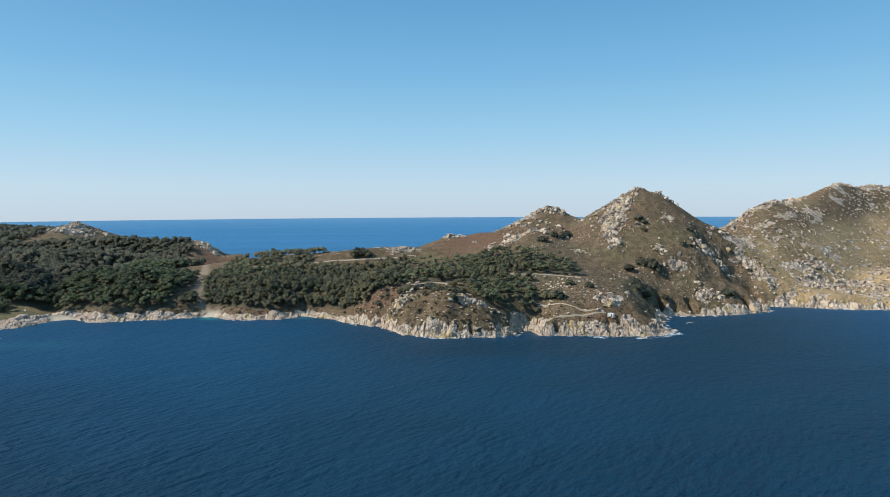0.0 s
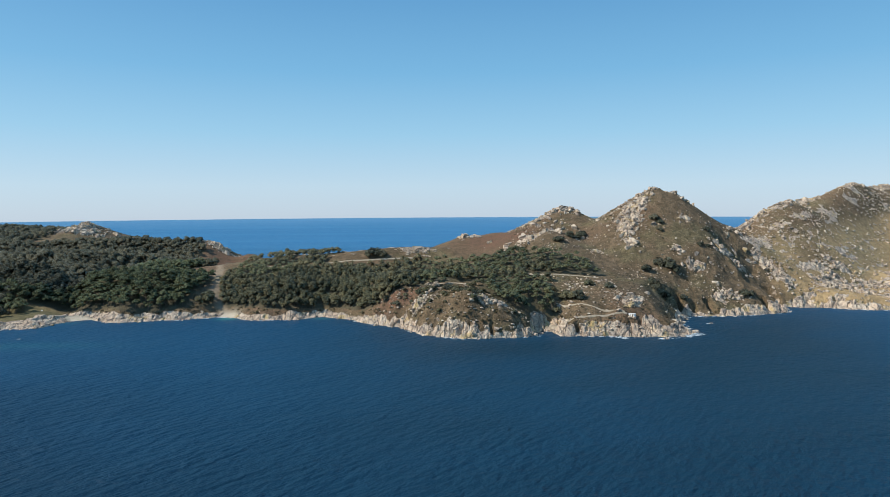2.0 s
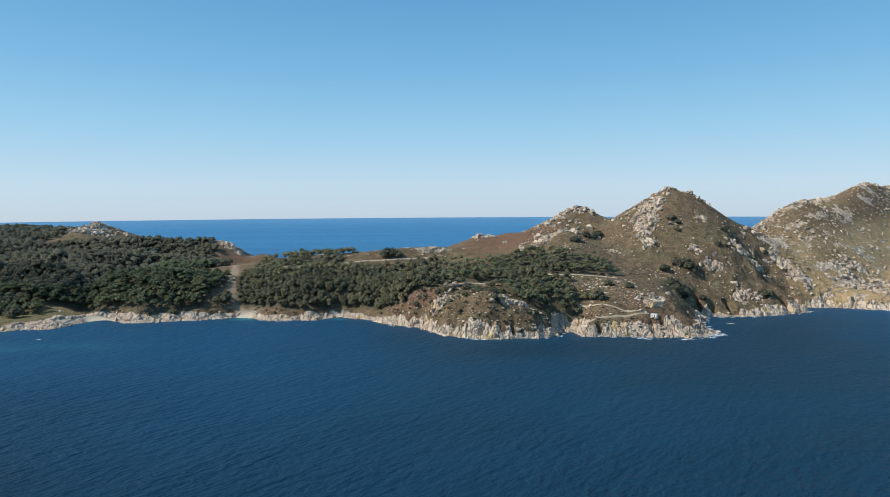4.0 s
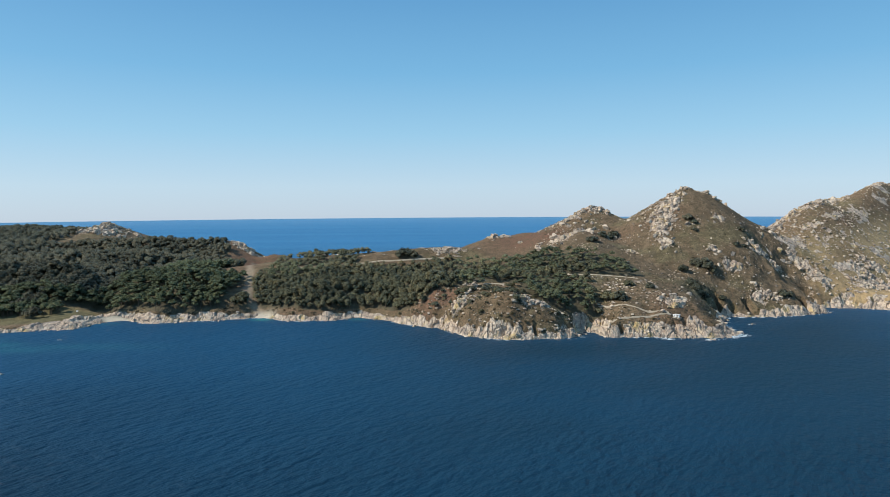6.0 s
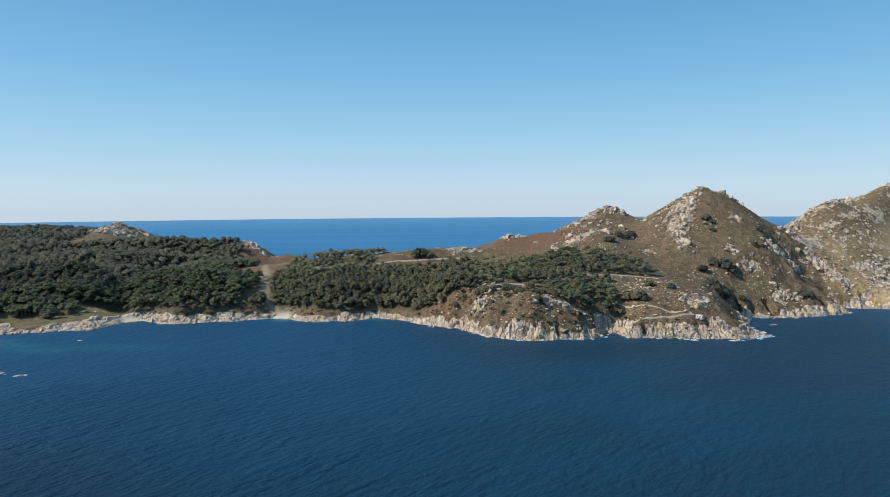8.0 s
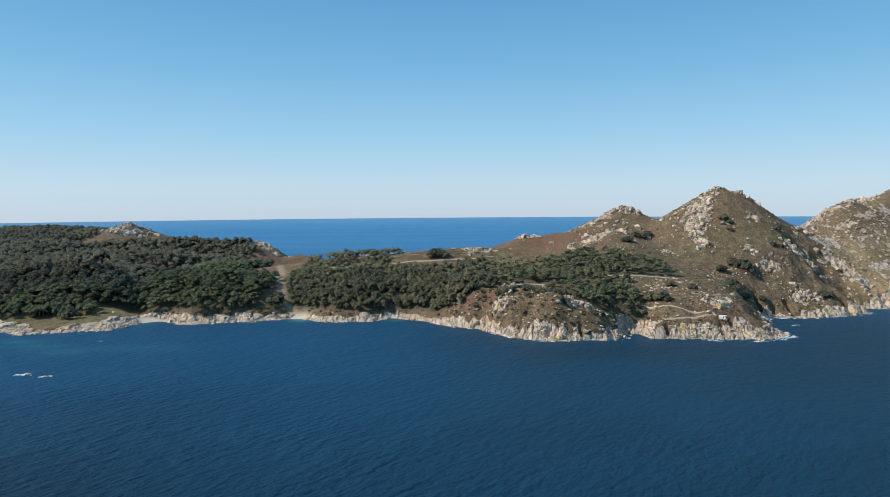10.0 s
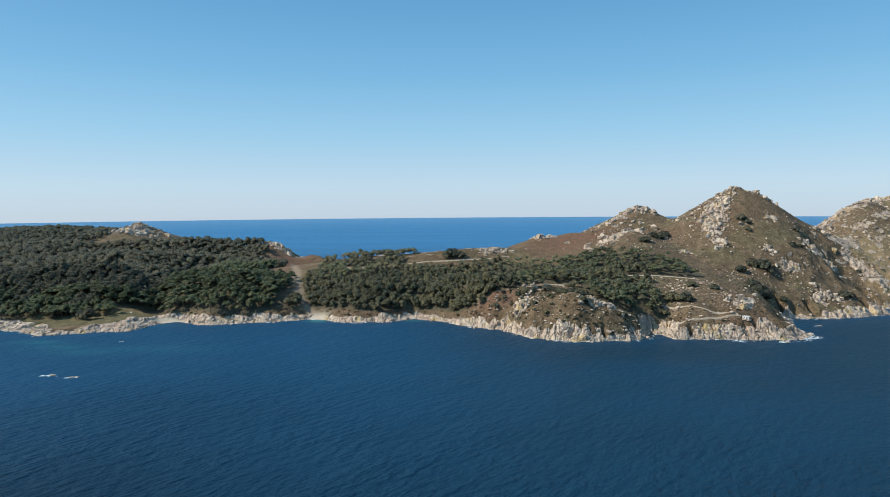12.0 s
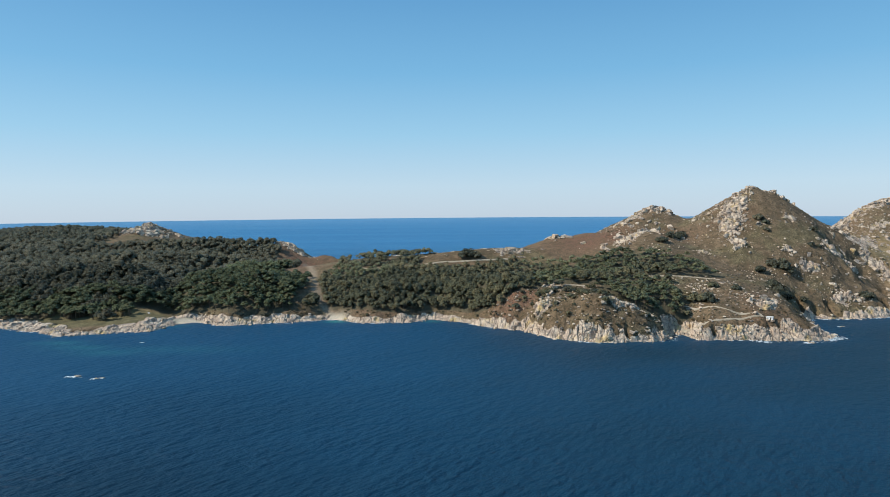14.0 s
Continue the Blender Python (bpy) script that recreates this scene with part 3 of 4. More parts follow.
even = np.arange(0, na, 2)
hub = np.stack([np.full(len(even), na * nr), even, (even + 1) % na, (even + 2) % na], 1)
sea_v = np.concatenate([np.stack([SX, SY, SX * 0], 1), [[0, 0, 0]]])
# Distance masks for the far water's painted sky reflection and haze.
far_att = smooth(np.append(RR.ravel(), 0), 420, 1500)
me = mesh_from("sea", sea_v, np.concatenate([hub, sea_faces]), MAT["sea"], {"shallow": np.append(shallow, 0), "far": far_att, "horizon_haze": 0.6 * smooth(np.append(RR.ravel(), 0), 1800, 4900), "hill_reflection": np.append(hill_reflection, 0), "drop": np.append(smooth(-sea_d, 40, 370), 1)}, flat=False)
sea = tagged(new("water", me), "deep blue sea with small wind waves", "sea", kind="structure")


# ---- paths ----
def ribbon(name, pts, width, lift, label):
    pts = np.array(pts, float)
    seg = np.hypot(*np.diff(pts, axis=0).T)
    at = np.append(0, np.cumsum(seg))
    s = np.arange(0, at[-1], 0.7)
    x, y = np.interp(s, at, pts[:, 0]), np.interp(s, at, pts[:, 1])
    k = np.ones(7) / 7
    x = np.convolve(np.pad(x, 3, "edge"), k, "valid")
    y = np.convolve(np.pad(y, 3, "edge"), k, "valid")
    tx, ty = np.gradient(x), np.gradient(y)
    ln = np.hypot(tx, ty)
    nx, ny = -ty / ln, tx / ln
    rows, n = [], 7
    for q in np.linspace(-1, 1, n):
        w = width * (1 + 0.35 * fbm(s, s * 0 + q, 5, 7, 3)) * q
        px, py = x + nx * w, y + ny * w
        z = land(px, py)[0]
        rows.append(np.stack([px, py, z], 1))
    rows = np.array(rows)
    level = rows[:, :, 2].max(0) * 0.5 + rows[:, :, 2].mean(0) * 0.5
    level = np.convolve(np.pad(level, 5, "edge"), np.ones(11) / 11, "valid")
    rows[:, :, 2] = level + lift
    rows[0, :, 2] -= 1.2
    rows[-1, :, 2] -= 1.2
    v = rows.transpose(1, 0, 2).reshape(-1, 3)
    ob = new(name, mesh_from(name, v, grid_faces(n, len(s)), MAT["path"], flat=False))
    return tagged(ob, label, "path", kind="structure")


for pts, width in PATHS:
    ribbon("path", pts, width, 0.2, "pale sandy footpath trodden across the heath")


# ---- trees and bushes ----
def blob(center, radius, rng, rings=4, sides=7, rough=0.18):
    """A rough closed lump: vertices, triangles and rounded normals."""
    v = [(0, 0, -1)]
    for r in range(1, rings):
        th = math.pi * r / rings
        for s in range(sides):
            ph = 2 * math.pi * (s + 0.5 * (r % 2)) / sides
            v.append((math.sin(th) * math.cos(ph), math.sin(th) * math.sin(ph), -math.cos(th)))
    v.append((0, 0, 1))
    v = np.array(v)
    nor = v / np.array(radius)
    v = v * (1 + rng.uniform(-rough, rough, (len(v), 1))) * np.array(radius) + np.array(center)
    f = []
    for s in range(sides):
        t = (s + 1) % sides
        f.append((0, 1 + t, 1 + s))
        for r in range(rings - 2):
            a, b = 1 + r * sides, 1 + (r + 1) * sides
            f += [(a + s, a + t, b + t), (a + s, b + t, b + s)]
        f.append((len(v) - 1, 1 + (rings - 2) * sides + s, 1 + (rings - 2) * sides + t))
    return v, np.array(f), nor / np.linalg.norm(nor, axis=1)[:, None]


def leaves(center, radius, count, size, rng, up=0.35):
    """Small leaf clumps spread over a lump, each a bent triangle pair that shades with the lump's roundness."""
    n = rng.normal(size=(count, 3))
    n[:, 2] = n[:, 2] + up
    n /= np.linalg.norm(n, axis=1)[:, None]
    p = np.array(center) + n * np.array(radius) * rng.uniform(0.74, 1.14, (count, 1))
    out = n * 0.9 + np.array([0, 0, 0.2]) + rng.normal(size=(count, 3)) * 0.55
    out /= np.linalg.norm(out, axis=1)[:, None]
    a = np.cross(out, rng.normal(size=(count, 3)))
    a /= np.linalg.norm(a, axis=1)[:, None]
    b = np.cross(out, a)
    s = size * rng.uniform(0.55, 1.3, (count, 1))
    v = np.stack([p - a * s - b * s * 0.4, p + a * s * 0.3 - b * s * 0.8, p + a * s + b * s * 0.3, p - a * s * 0.2 + b * s], 1).reshape(-1, 3)
    k = np.arange(count)[:, None] * 4
    nor = n * 0.85 + out * 0.3 + rng.normal(size=(count, 3)) * 0.22
    nor /= np.linalg.norm(nor, axis=1)[:, None]
    return v, np.concatenate([k + [0, 1, 2], k + [0, 2, 3]]), np.repeat(nor, 4, 0)


def join(pieces):
    """Join meshes given as vertices, triangles and, where all have them, normals."""
    vs, fs, base = [], [], 0
    for p in pieces:
        vs.append(p[0])
        fs.append(p[1] + base)
        base += len(p[0])
    if all(len(p) == 3 for p in pieces):
        return np.concatenate(vs), np.concatenate(fs), np.concatenate([p[2] for p in pieces])
    return np.concatenate(vs), np.concatenate(fs)


def make_crown(kind, rng, level):
    """A crown for a tree of about 9 m (pine, broad) or a bush of about 3 m. level: 2 fine, 1 plain, 0 coarse."""
    lumps = []
    if kind == "pine":   # an open umbrella: flat clumps at different heights
        for k in range((4, 5, 7)[level]):
            a, r = k * 2.4 + rng.uniform(-0.6, 0.6), rng.uniform(0.7, 2.5)
            lumps.append(((r * math.cos(a), r * math.sin(a), 7.2 - 0.45 * r + rng.uniform(-0.8, 0.5)), (rng.uniform(1.0, 1.75),) * 2 + (rng.uniform(0.55, 0.95),)))
        lumps.append(((rng.uniform(-0.4, 0.4), rng.uniform(-0.4, 0.4), 7.5), (1.5, 1.5, 0.95)))
    elif kind == "broad":   # a rounded, billowing crown that is widest at half height
        for k in range((4, 5, 8)[level]):
            a, h = k * 2.4 + rng.uniform(-0.5, 0.5), rng.uniform(0.0, 1.0)
            r = (0.6 + 1.5 * math.sqrt(1 - h * h * 0.8)) * rng.uniform(0.75, 1.05)
            lumps.append(((r * math.cos(a), r * math.sin(a), 2.9 + 3.6 * h), (rng.uniform(1.15, 1.8),) * 2 + (rng.uniform(1.1, 1.6),)))
        lumps.append(((rng.uniform(-0.4, 0.4), rng.uniform(-0.4, 0.4), 6.3), (1.75, 1.75, 1.5)))
    elif kind == "tuft":
        lumps = [((rng.uniform(-0.8, 0.8), rng.uniform(-0.8, 0.8), 0.9), (1.4, 1.2, 0.9)), ((rng.uniform(-1.2, 1.2), rng.uniform(-1.2, 1.2), 0.6), (1.1, 1.1, 0.7))]
    else:
        for _ in range((3, 4, 6)[level]):
            a, r = rng.uniform(0, 2 * math.pi), rng.uniform(0.4, 1.7)
            lumps.append(((r * math.cos(a), r * math.sin(a), rng.uniform(0.6, 1.4)), (rng.uniform(0.8, 1.4),) * 2 + (rng.uniform(0.6, 1.0),)))
        lumps.append(((0, 0, 1.6), (1.2, 1.2, 0.8)))
    pieces, whole = [], np.mean([c for c, _ in lumps], 0) - (0, 0, 1.2)
    for c, r in lumps:
        out = np.array(c) - whole   # the lump's shading leans towards the outside of the crown
        out = 0.8 * out / (np.linalg.norm(out) + 0.3)
        for v, f, nor in (blob(c, [q * (1.0, 0.98, 0.88)[level] for q in r], rng, *((3, 5), (4, 5), (4, 7))[level]), leaves(c, r, int((4, 10, 24)[level] * r[0]), (0.5, 0.38, 0.35)[level], rng)):
            nor = 0.6 * nor + out + np.array([0, 0, 0.55])
            pieces.append((v, f, nor / np.linalg.norm(nor, axis=1)[:, None]))
    return join(pieces)


def make_trunk(kind, rng):
    """A tapered trunk with limbs that reach into the crown."""
    def limb(p0, p1, r0, r1, sides=6, steps=3):
        p0, p1 = np.array(p0, float), np.array(p1, float)
        v = []
        for k in range(steps + 1):
            q = k / steps
            c = p0 + (p1 - p0) * q + (rng.uniform(-0.08, 0.08, 3) if 0 < k < steps else 0)
            r = r0 + (r1 - r0) * q
            v += [c + (r * math.cos(2 * math.pi * s / sides), r * math.sin(2 * math.pi * s / sides), 0) for s in range(sides)]
        f = []
        for k in range(steps):
            for s in range(sides):
                a, b, t = k * sides, (k + 1) * sides, (s + 1) % sides
                f += [(a + s, a + t, b + t), (a + s, b + t, b + s)]
        return np.array(v), np.array(f)
    if kind == "bush":
        return join([limb((0, 0, -0.6), (rng.uniform(-1, 1), rng.uniform(-1, 1), 1.2), 0.14, 0.05, 5, 2) for _ in range(3)])
    top = 7.6 if kind == "pine" else 6.4
    pieces = [limb((0, 0, -1.0), (rng.uniform(-0.4, 0.4), rng.uniform(-0.4, 0.4), top), 0.22, 0.07, 7, 4)]
    for _ in range(5):
        a, h = rng.uniform(0, 2 * math.pi), rng.uniform(0.45, 0.8) * top
        pieces.append(limb((0, 0, h), (1.5 * math.cos(a), 1.5 * math.sin(a), h + rng.uniform(0.6, 1.4)), 0.09, 0.03, 4, 2))
    return join(pieces)


rng = np.random.default_rng(4)
KINDS = {"pine": "pine", "broad": "broadleaf", "bush": "broadleaf"}
FINE = {k: [make_crown(k, rng, 2) for _ in range(6)] for k in KINDS}
PLAIN = {k: [make_crown(k, rng, 1) for _ in range(12)] for k in KINDS}
COARSE = {k: [make_crown(k, rng, 0) for _ in range(8)] for k in KINDS}
TREE_LABEL = {
    "pine": ("pine_tree", "dark green pine with a bare trunk and flat crown", "tree"),
    "broad": ("evergreen_tree", "dark green evergreen tree with a rounded dense crown", "tree"),
    "bush": ("bush", "dark green bush on the open brown heath", "bush"),
}
PROTO = {}


def tree_meshes(kind, leaf):
    if (kind, leaf) not in PROTO:
        PROTO[kind, leaf] = []
        for v, f, nor in FINE[kind]:
            tv, tf = make_trunk(kind, rng)
            PROTO[kind, leaf].append((mesh_from("crown", v, f, MAT[leaf], {"tint": np.zeros(len(v))}, normals=nor), mesh_from("trunk", tv, tf, MAT["bark"])))
    return PROTO[kind, leaf]


def plant(kind, x, y, z, size, group=""):
    """One tree of its own: a trunk and a crown."""
    leaf = KINDS[kind] if x < -150 or (kind == "bush" and (y > 442 or rng.uniform() < 0.35)) else {"pine": "pine_open", "broad": "olive", "bush": "olive"}[kind]
    crown_me, trunk_me = tree_meshes(kind, leaf)[int(rng.integers(6))]
    name, label, category = TREE_LABEL[kind]
    root = new(name)
    root.matrix_world = pose(x, y, z - 0.2, 0, 0, rng.uniform(0, 360)) @ Matrix.Diagonal((size, size, size * rng.uniform(0.9, 1.1), 1))
    for nm, me in (("trunk", trunk_me), ("crown", crown_me)):
        ob = new(nm, me)
        ob.parent = root
    return tagged(root, label, category, group)


def scatter(x0, x1, y0, y1, step, seed):
    r = np.random.default_rng(seed)
    x, y = (v.ravel() for v in np.meshgrid(np.arange(x0, x1, step), np.arange(y0, y1, step)))
    return x + r.uniform(-0.48, 0.48, x.shape) * step, y + r.uniform(-0.48, 0.48, x.shape) * step


def grow(name, label, category, spots_xyz, sizes, kinds, variants, material, r, squash=1.0):
    """Many plants joined in one object."""
    vs, fs, ns, ts, base = [], [], [], [], 0
    for (x, y, z), s, k in zip(spots_xyz, sizes, kinds):
        v, f, nor = variants[k][int(r.integers(len(variants[k])))]
        a = r.uniform(0, 2 * math.pi)
        wide = s * r.uniform(1.1, 1.45)
        c, q = math.cos(a) * wide, math.sin(a) * wide
        h = s * r.uniform(0.85, 1.2) * squash
        vs.append(np.stack([v[:, 0] * c - v[:, 1] * q + x, v[:, 0] * q + v[:, 1] * c + y, v[:, 2] * h + z], 1))
        ca, sa_ = math.cos(a), math.sin(a)
        ns.append(np.stack([nor[:, 0] * ca - nor[:, 1] * sa_, nor[:, 0] * sa_ + nor[:, 1] * ca, nor[:, 2]], 1))
        fs.append(f + base)
        ts.append(np.full(len(v), 0.5 * vnoise(np.array([x / 22]), np.array([y / 22]), 9)[0] + 0.5 * r.uniform()))
        base += len(v)
    me = mesh_from(name, np.concatenate(vs), np.concatenate(fs), material, {"tint": np.concatenate(ts)}, normals=np.concatenate(ns))
    return tagged(new(name, me), label, category, kind="stuff")


woods = [scatter(-480, 145, 400, 600, 4.05, 1), scatter(-560, -150, 600, 735, 5.2, 2), scatter(-800, -250, 735, 960, 6.5, 3)]
front, rest = [], []
for n, (x, y) in enumerate(woods):
    z, d, _, _ = land(x, y)
    ok = wood_mask(x, y, d) & (np.abs(x) < 150 + y * 0.85) & ~((x > 15) & (np.random.default_rng(77 + n).uniform(size=x.shape) < 0.22))
    for px, py, pz, pd in zip(x[ok], y[ok], z[ok], d[ok]):
        (front if n == 0 and pd < 25 and len(front) < 290 else rest).append((px, py, pz, n))
wr = np.random.default_rng(12)


def wood_kind(x, y):
    """Pines on the ridge beside the track, round the clearing and over the headland; broad crowns elsewhere."""
    patch = vnoise(np.array([x / 25]), np.array([y / 25]), 5)[0]
    if x < -150:
        return "pine" if (x > -268 + 0.25 * (y - 470) and y < 590 and patch > 0.2) or (y < 482 and patch > 0.3) else "broad"
    return "pine" if (x > 74 and y < 432) or (x > 15 and patch > 0.3) or (x < -95 and 515 < y < 545 and patch > 0.45) else "broad"


def wood_size(x, y):
    base = 1.0 if x < -150 else ((0.66 if y > 545 else 0.82) if x < 10 else 1.0 if y < 424 and x > 60 else 0.74)
    patch = vnoise(np.array([x / 17]), np.array([y / 17]), 15)[0]
    stand = vnoise(np.array([x / 48]), np.array([y / 48]), 19)[0]
    return base * (0.66 + 0.3 * patch + 0.24 * stand) * wr.uniform(0.75, 1.28)


for x, y, z, _ in front:
    plant(wood_kind(x, y), x, y, z, wood_size(x, y), "trees along the wood's seaward edge")
for kind, west_side in (("pine", True), ("broad", True), ("pine", False), ("broad", False)):
    near = [(x, y, z) for x, y, z, n in rest if n < 2 and wood_kind(x, y) == kind and (x < -150) == west_side]
    leaf = MAT[KINDS[kind] if west_side else {"pine": "pine_open", "broad": "olive"}[kind]]
    grow("woodland", "dense dark evergreen wood covering the hillside" if west_side else "olive-green low wood behind the rocky headland", "woodland", [(x, y, z - 0.4) for x, y, z in near],
         [wood_size(x, y) * (1.15 if y > 600 else 1.0) for x, y, z in near], [kind if y < 530 else kind + "_far" for x, y, z in near], {**PLAIN, **{k + "_far": v for k, v in COARSE.items()}}, leaf, wr)
far_trees = [(x, y, z - 0.5) for x, y, z, n in rest if n == 2]
grow("woodland", "dark evergreen wood on the far hilltop", "woodland", far_trees, [wr.uniform(0.8, 1.15) for _ in far_trees],
     ["broad"] * len(far_trees), COARSE, MAT["broadleaf"], wr)

# pines round the grassy clearing above the shore
for k in range(92):
    x, y = -334 + 62 * wr.uniform(), 447 + 19 * wr.uniform()
    if np.hypot((x + 258) / 13, (y - 460) / 8) > 1:
        plant("pine", x, y, height_at(x, y), wr.uniform(0.75, 1.05), "pines beside the clearing")

BUSHES = [(128, 523, 1.5), (142, 541, 1.6), (148, 546, 1.3), (154, 551, 1.6), (213, 536, 1.5), (216, 532, 1.0), (213, 524, 0.9), (253, 527, 1.1),
          (240, 507, 1.1), (246, 507, 0.7), (188, 483, 1.5), (202, 489, 1.8), (207, 487, 2.1), (212, 484, 1.5), (184, 456, 1.6), (187, 451, 1.9),
          (191, 449, 1.4), (209, 460, 1.0), (259, 470, 1.6), (265, 471, 1.2), (114, 415, 2.2), (121, 409, 2.3), (118, 412, 1.7), (133, 431, 1.6),
          (144, 423, 1.4), (106, 405, 1.3), (-31, 557, 2.0), (-26, 557, 2.2), (-21, 556, 1.6)]
hb = np.random.default_rng(71)
for _ in range(170):
    x, y = hb.uniform(-15, 110), hb.uniform(390, 440)
    z, d, rk, _ = (v[0] for v in land(np.array([x]), np.array([y])))
    if d > 9 and rk < 0.5 and not wood_mask(np.array([x]), np.array([y]), np.array([d]))[0]:
        BUSHES.append((x, y, hb.uniform(0.45, 1.25)))
for x, y, s in BUSHES:
    plant("bush", x, y, height_at(x, y), s * (1.45 if y > 440 else 1.1), "bushes on the heath")

# ---- heath scrub ----
sr = np.random.default_rng(21)
sx, sy = (np.concatenate(v) for v in zip(scatter(-242, 200, 385, 475, 2.15, 22), scatter(100, 330, 440, 590, 4.2, 24)))
sz, sd, srock, sbeach = land(sx, sy)
ok = (~wood_mask(sx, sy, sd)) & (sd > 6) & (srock < 0.45) & (sbeach < 0.2) & (fbm(sx, sy, 18, 95, 3) > -0.45 + sr.uniform(-0.3, 0.3, sx.shape)) & (poly_distance(sx, sy, TRACK) > 5)
for pts, width in PATHS:
    ok &= poly_distance(sx, sy, pts) > width + 0.8
scrub = [make_crown("tuft", sr, 0) for _ in range(12)]
spots_s = np.stack([sx, sy, sz - 0.25], 1)[ok]
grow("heath_scrub", "low brown and olive heather and gorse on the slopes", "scrub", spots_s, (0.2 + 0.65 * sr.uniform(size=len(spots_s)) ** 2) * np.where(spots_s[:, 0] > 110, 0.65, 1.0), [0] * len(spots_s), [scrub], MAT["scrub"], sr, squash=0.7)


# ---- boulders ----
def make_boulder(r, rings=5, sides=7):
    """A weathered block: a lump cut by joints, mostly upright or level ones, which leave flat faces."""
    v, f, _ = blob((0, 0, 0), (1.1, 1.1, 1.1), r, rings, sides, 0.08)
    turn = r.uniform(0, math.pi)
    cuts = [(math.cos(turn + k * math.pi / 2), math.sin(turn + k * math.pi / 2), 0.0) for k in range(4)] + [(0, 0, 1)]
    cuts += [tuple(r.normal(size=3)) for _ in range(4)]
    for n in cuts:
        n = np.array(n) + r.normal(size=3) * 0.16
        n /= np.linalg.norm(n)
        over = np.maximum(v @ n - r.uniform(0.42, 0.78), 0)
        v = v - over[:, None] * n
    return v * (1, r.uniform(0.6, 1.0), r.uniform(0.6, 1.05)), f


br = np.random.default_rng(31)
ROCKS = [make_boulder(br) for _ in range(16)]
PEBBLES = [make_boulder(br, 4, 5) for _ in range(16)]
STONES = [make_boulder(br, 3, 4) for _ in range(16)]
ROCK_MESH = [mesh_from("boulder", v, f, MAT["boulder"]) for v, f in ROCKS]


def boulders(spots_xyz, sizes, flat=1.0):
    vs, fs, base = [], [], 0
    for p, s in zip(spots_xyz, sizes):
        v, f = (STONES if s < 0.6 else PEBBLES if s < 1.3 else ROCKS)[int(br.integers(16))]
        m = np.array(Euler((br.uniform(-0.5, 0.5), br.uniform(-0.5, 0.5), br.uniform(0, 6.28))).to_matrix())
        vs.append(((v * s) @ m.T) * (1, 1, flat) + p)
        fs.append(f + base)
        base += len(v)
    return np.concatenate(vs), np.concatenate(fs)


for ox, oy, a, b, turn in OUTCROPS + OUTCROPS_EAST:
    n = min(int(a * b * 0.95) + 8, 240)
    spread = np.where(br.uniform(size=n) < 0.75, 0.5, 0.95)   # a dense heart with strays round it
    q, w = br.normal(size=n) * spread, br.normal(size=n) * spread
    c, s = math.cos(radians(turn)), math.sin(radians(turn))
    x, y = ox + q * a * c - w * b * s, oy + q * a * s + w * b * c
    z, d, _, _ = land(x, y)
    size = (0.4 + 2.5 * br.uniform(size=n) ** 3.2) * (1.9 if oy > 800 else 1.75 if ox == -216 else 1.4 if oy > 590 else 1.6 if ox in (116, 8, -50, 53) else 1.15)
    k = d > 4
    flat, tilt = (0.35, 0.15) if ox in (8, -50) else (1.0, 0.5)
    crop = new("rock_outcrop")
    crop.matrix_world = pose(ox, oy, height_at(ox, oy))
    for px, py, pz, ps in zip(x[k], y[k], z[k], size[k]):
        ob = new("boulder", ROCK_MESH[int(br.integers(16))])
        ob.parent = crop
        ob.matrix_basis = Matrix.LocRotScale((px - ox, py - oy, pz + ps * (flat - 0.9) * 0.4 - crop.location.z) if flat < 1 else (px - ox, py - oy, pz - ps * 0.05 - crop.location.z),
                                             Euler((br.uniform(-tilt, tilt), br.uniform(-tilt, tilt), br.uniform(0, 6.28) * (tilt > 0.2))), (ps * (1.7 if flat < 1 else br.uniform(0.9, 1.5)), ps, flat * ps * br.uniform(0.6, 1.3)))
    tagged(crop, "jumbled outcrop of pale weathered granite blocks", "rocks", "granite outcrops")

bx, by = scatter(95, 620, 395, 780, 2.25, 33)
bz, bd, brock, _ = land(bx, by)
ok = (bd > 6) & ~wood_mask(bx, by, bd) & (br.uniform(size=bx.shape) < 0.17 + 0.14 * (bx > 295) + 0.8 * smooth(np.where(bx > 295, fbm((bx * 0.8 + by * 0.6) * 0.45, (by * 0.8 - bx * 0.6) * 1.2, 16, 96, 4), fbm(bx, by, 30, 97, 4)), 0.05, 0.35))
bx, by, bz = bx[ok], by[ok], bz[ok]
size = (0.22 + 1.35 * br.uniform(size=len(bx)) ** 4.2) * (1 + 0.5 * (bx > 295))
v, f = boulders(np.stack([bx, by, bz + size * 0.1], 1), size, 0.75)
tagged(new("boulders", mesh_from("boulders", v, f, MAT["boulder"])), "pale granite boulders strewn over the hillsides", "rocks", kind="stuff")
bx, by = scatter(-30, 150, 383, 440, 1.7, 35)
bz, bd, brock, _ = land(bx, by)
ok = (bd > 5) & ~wood_mask(bx, by, bd) & (br.uniform(size=bx.shape) < 0.32 + 0.65 * smooth(fbm(bx, by, 14, 99, 3), -0.1, 0.25))
bx, by, bz = bx[ok], by[ok], bz[ok]
size = 0.22 + 1.7 * br.uniform(size=len(bx)) ** 3.2
v, f = boulders(np.stack([bx, by, bz + size * 0.02], 1), size, 0.5)
tagged(new("boulders", mesh_from("boulders", v, f, MAT["boulder"])), "pale granite boulders strewn over the headland", "rocks", kind="stuff")


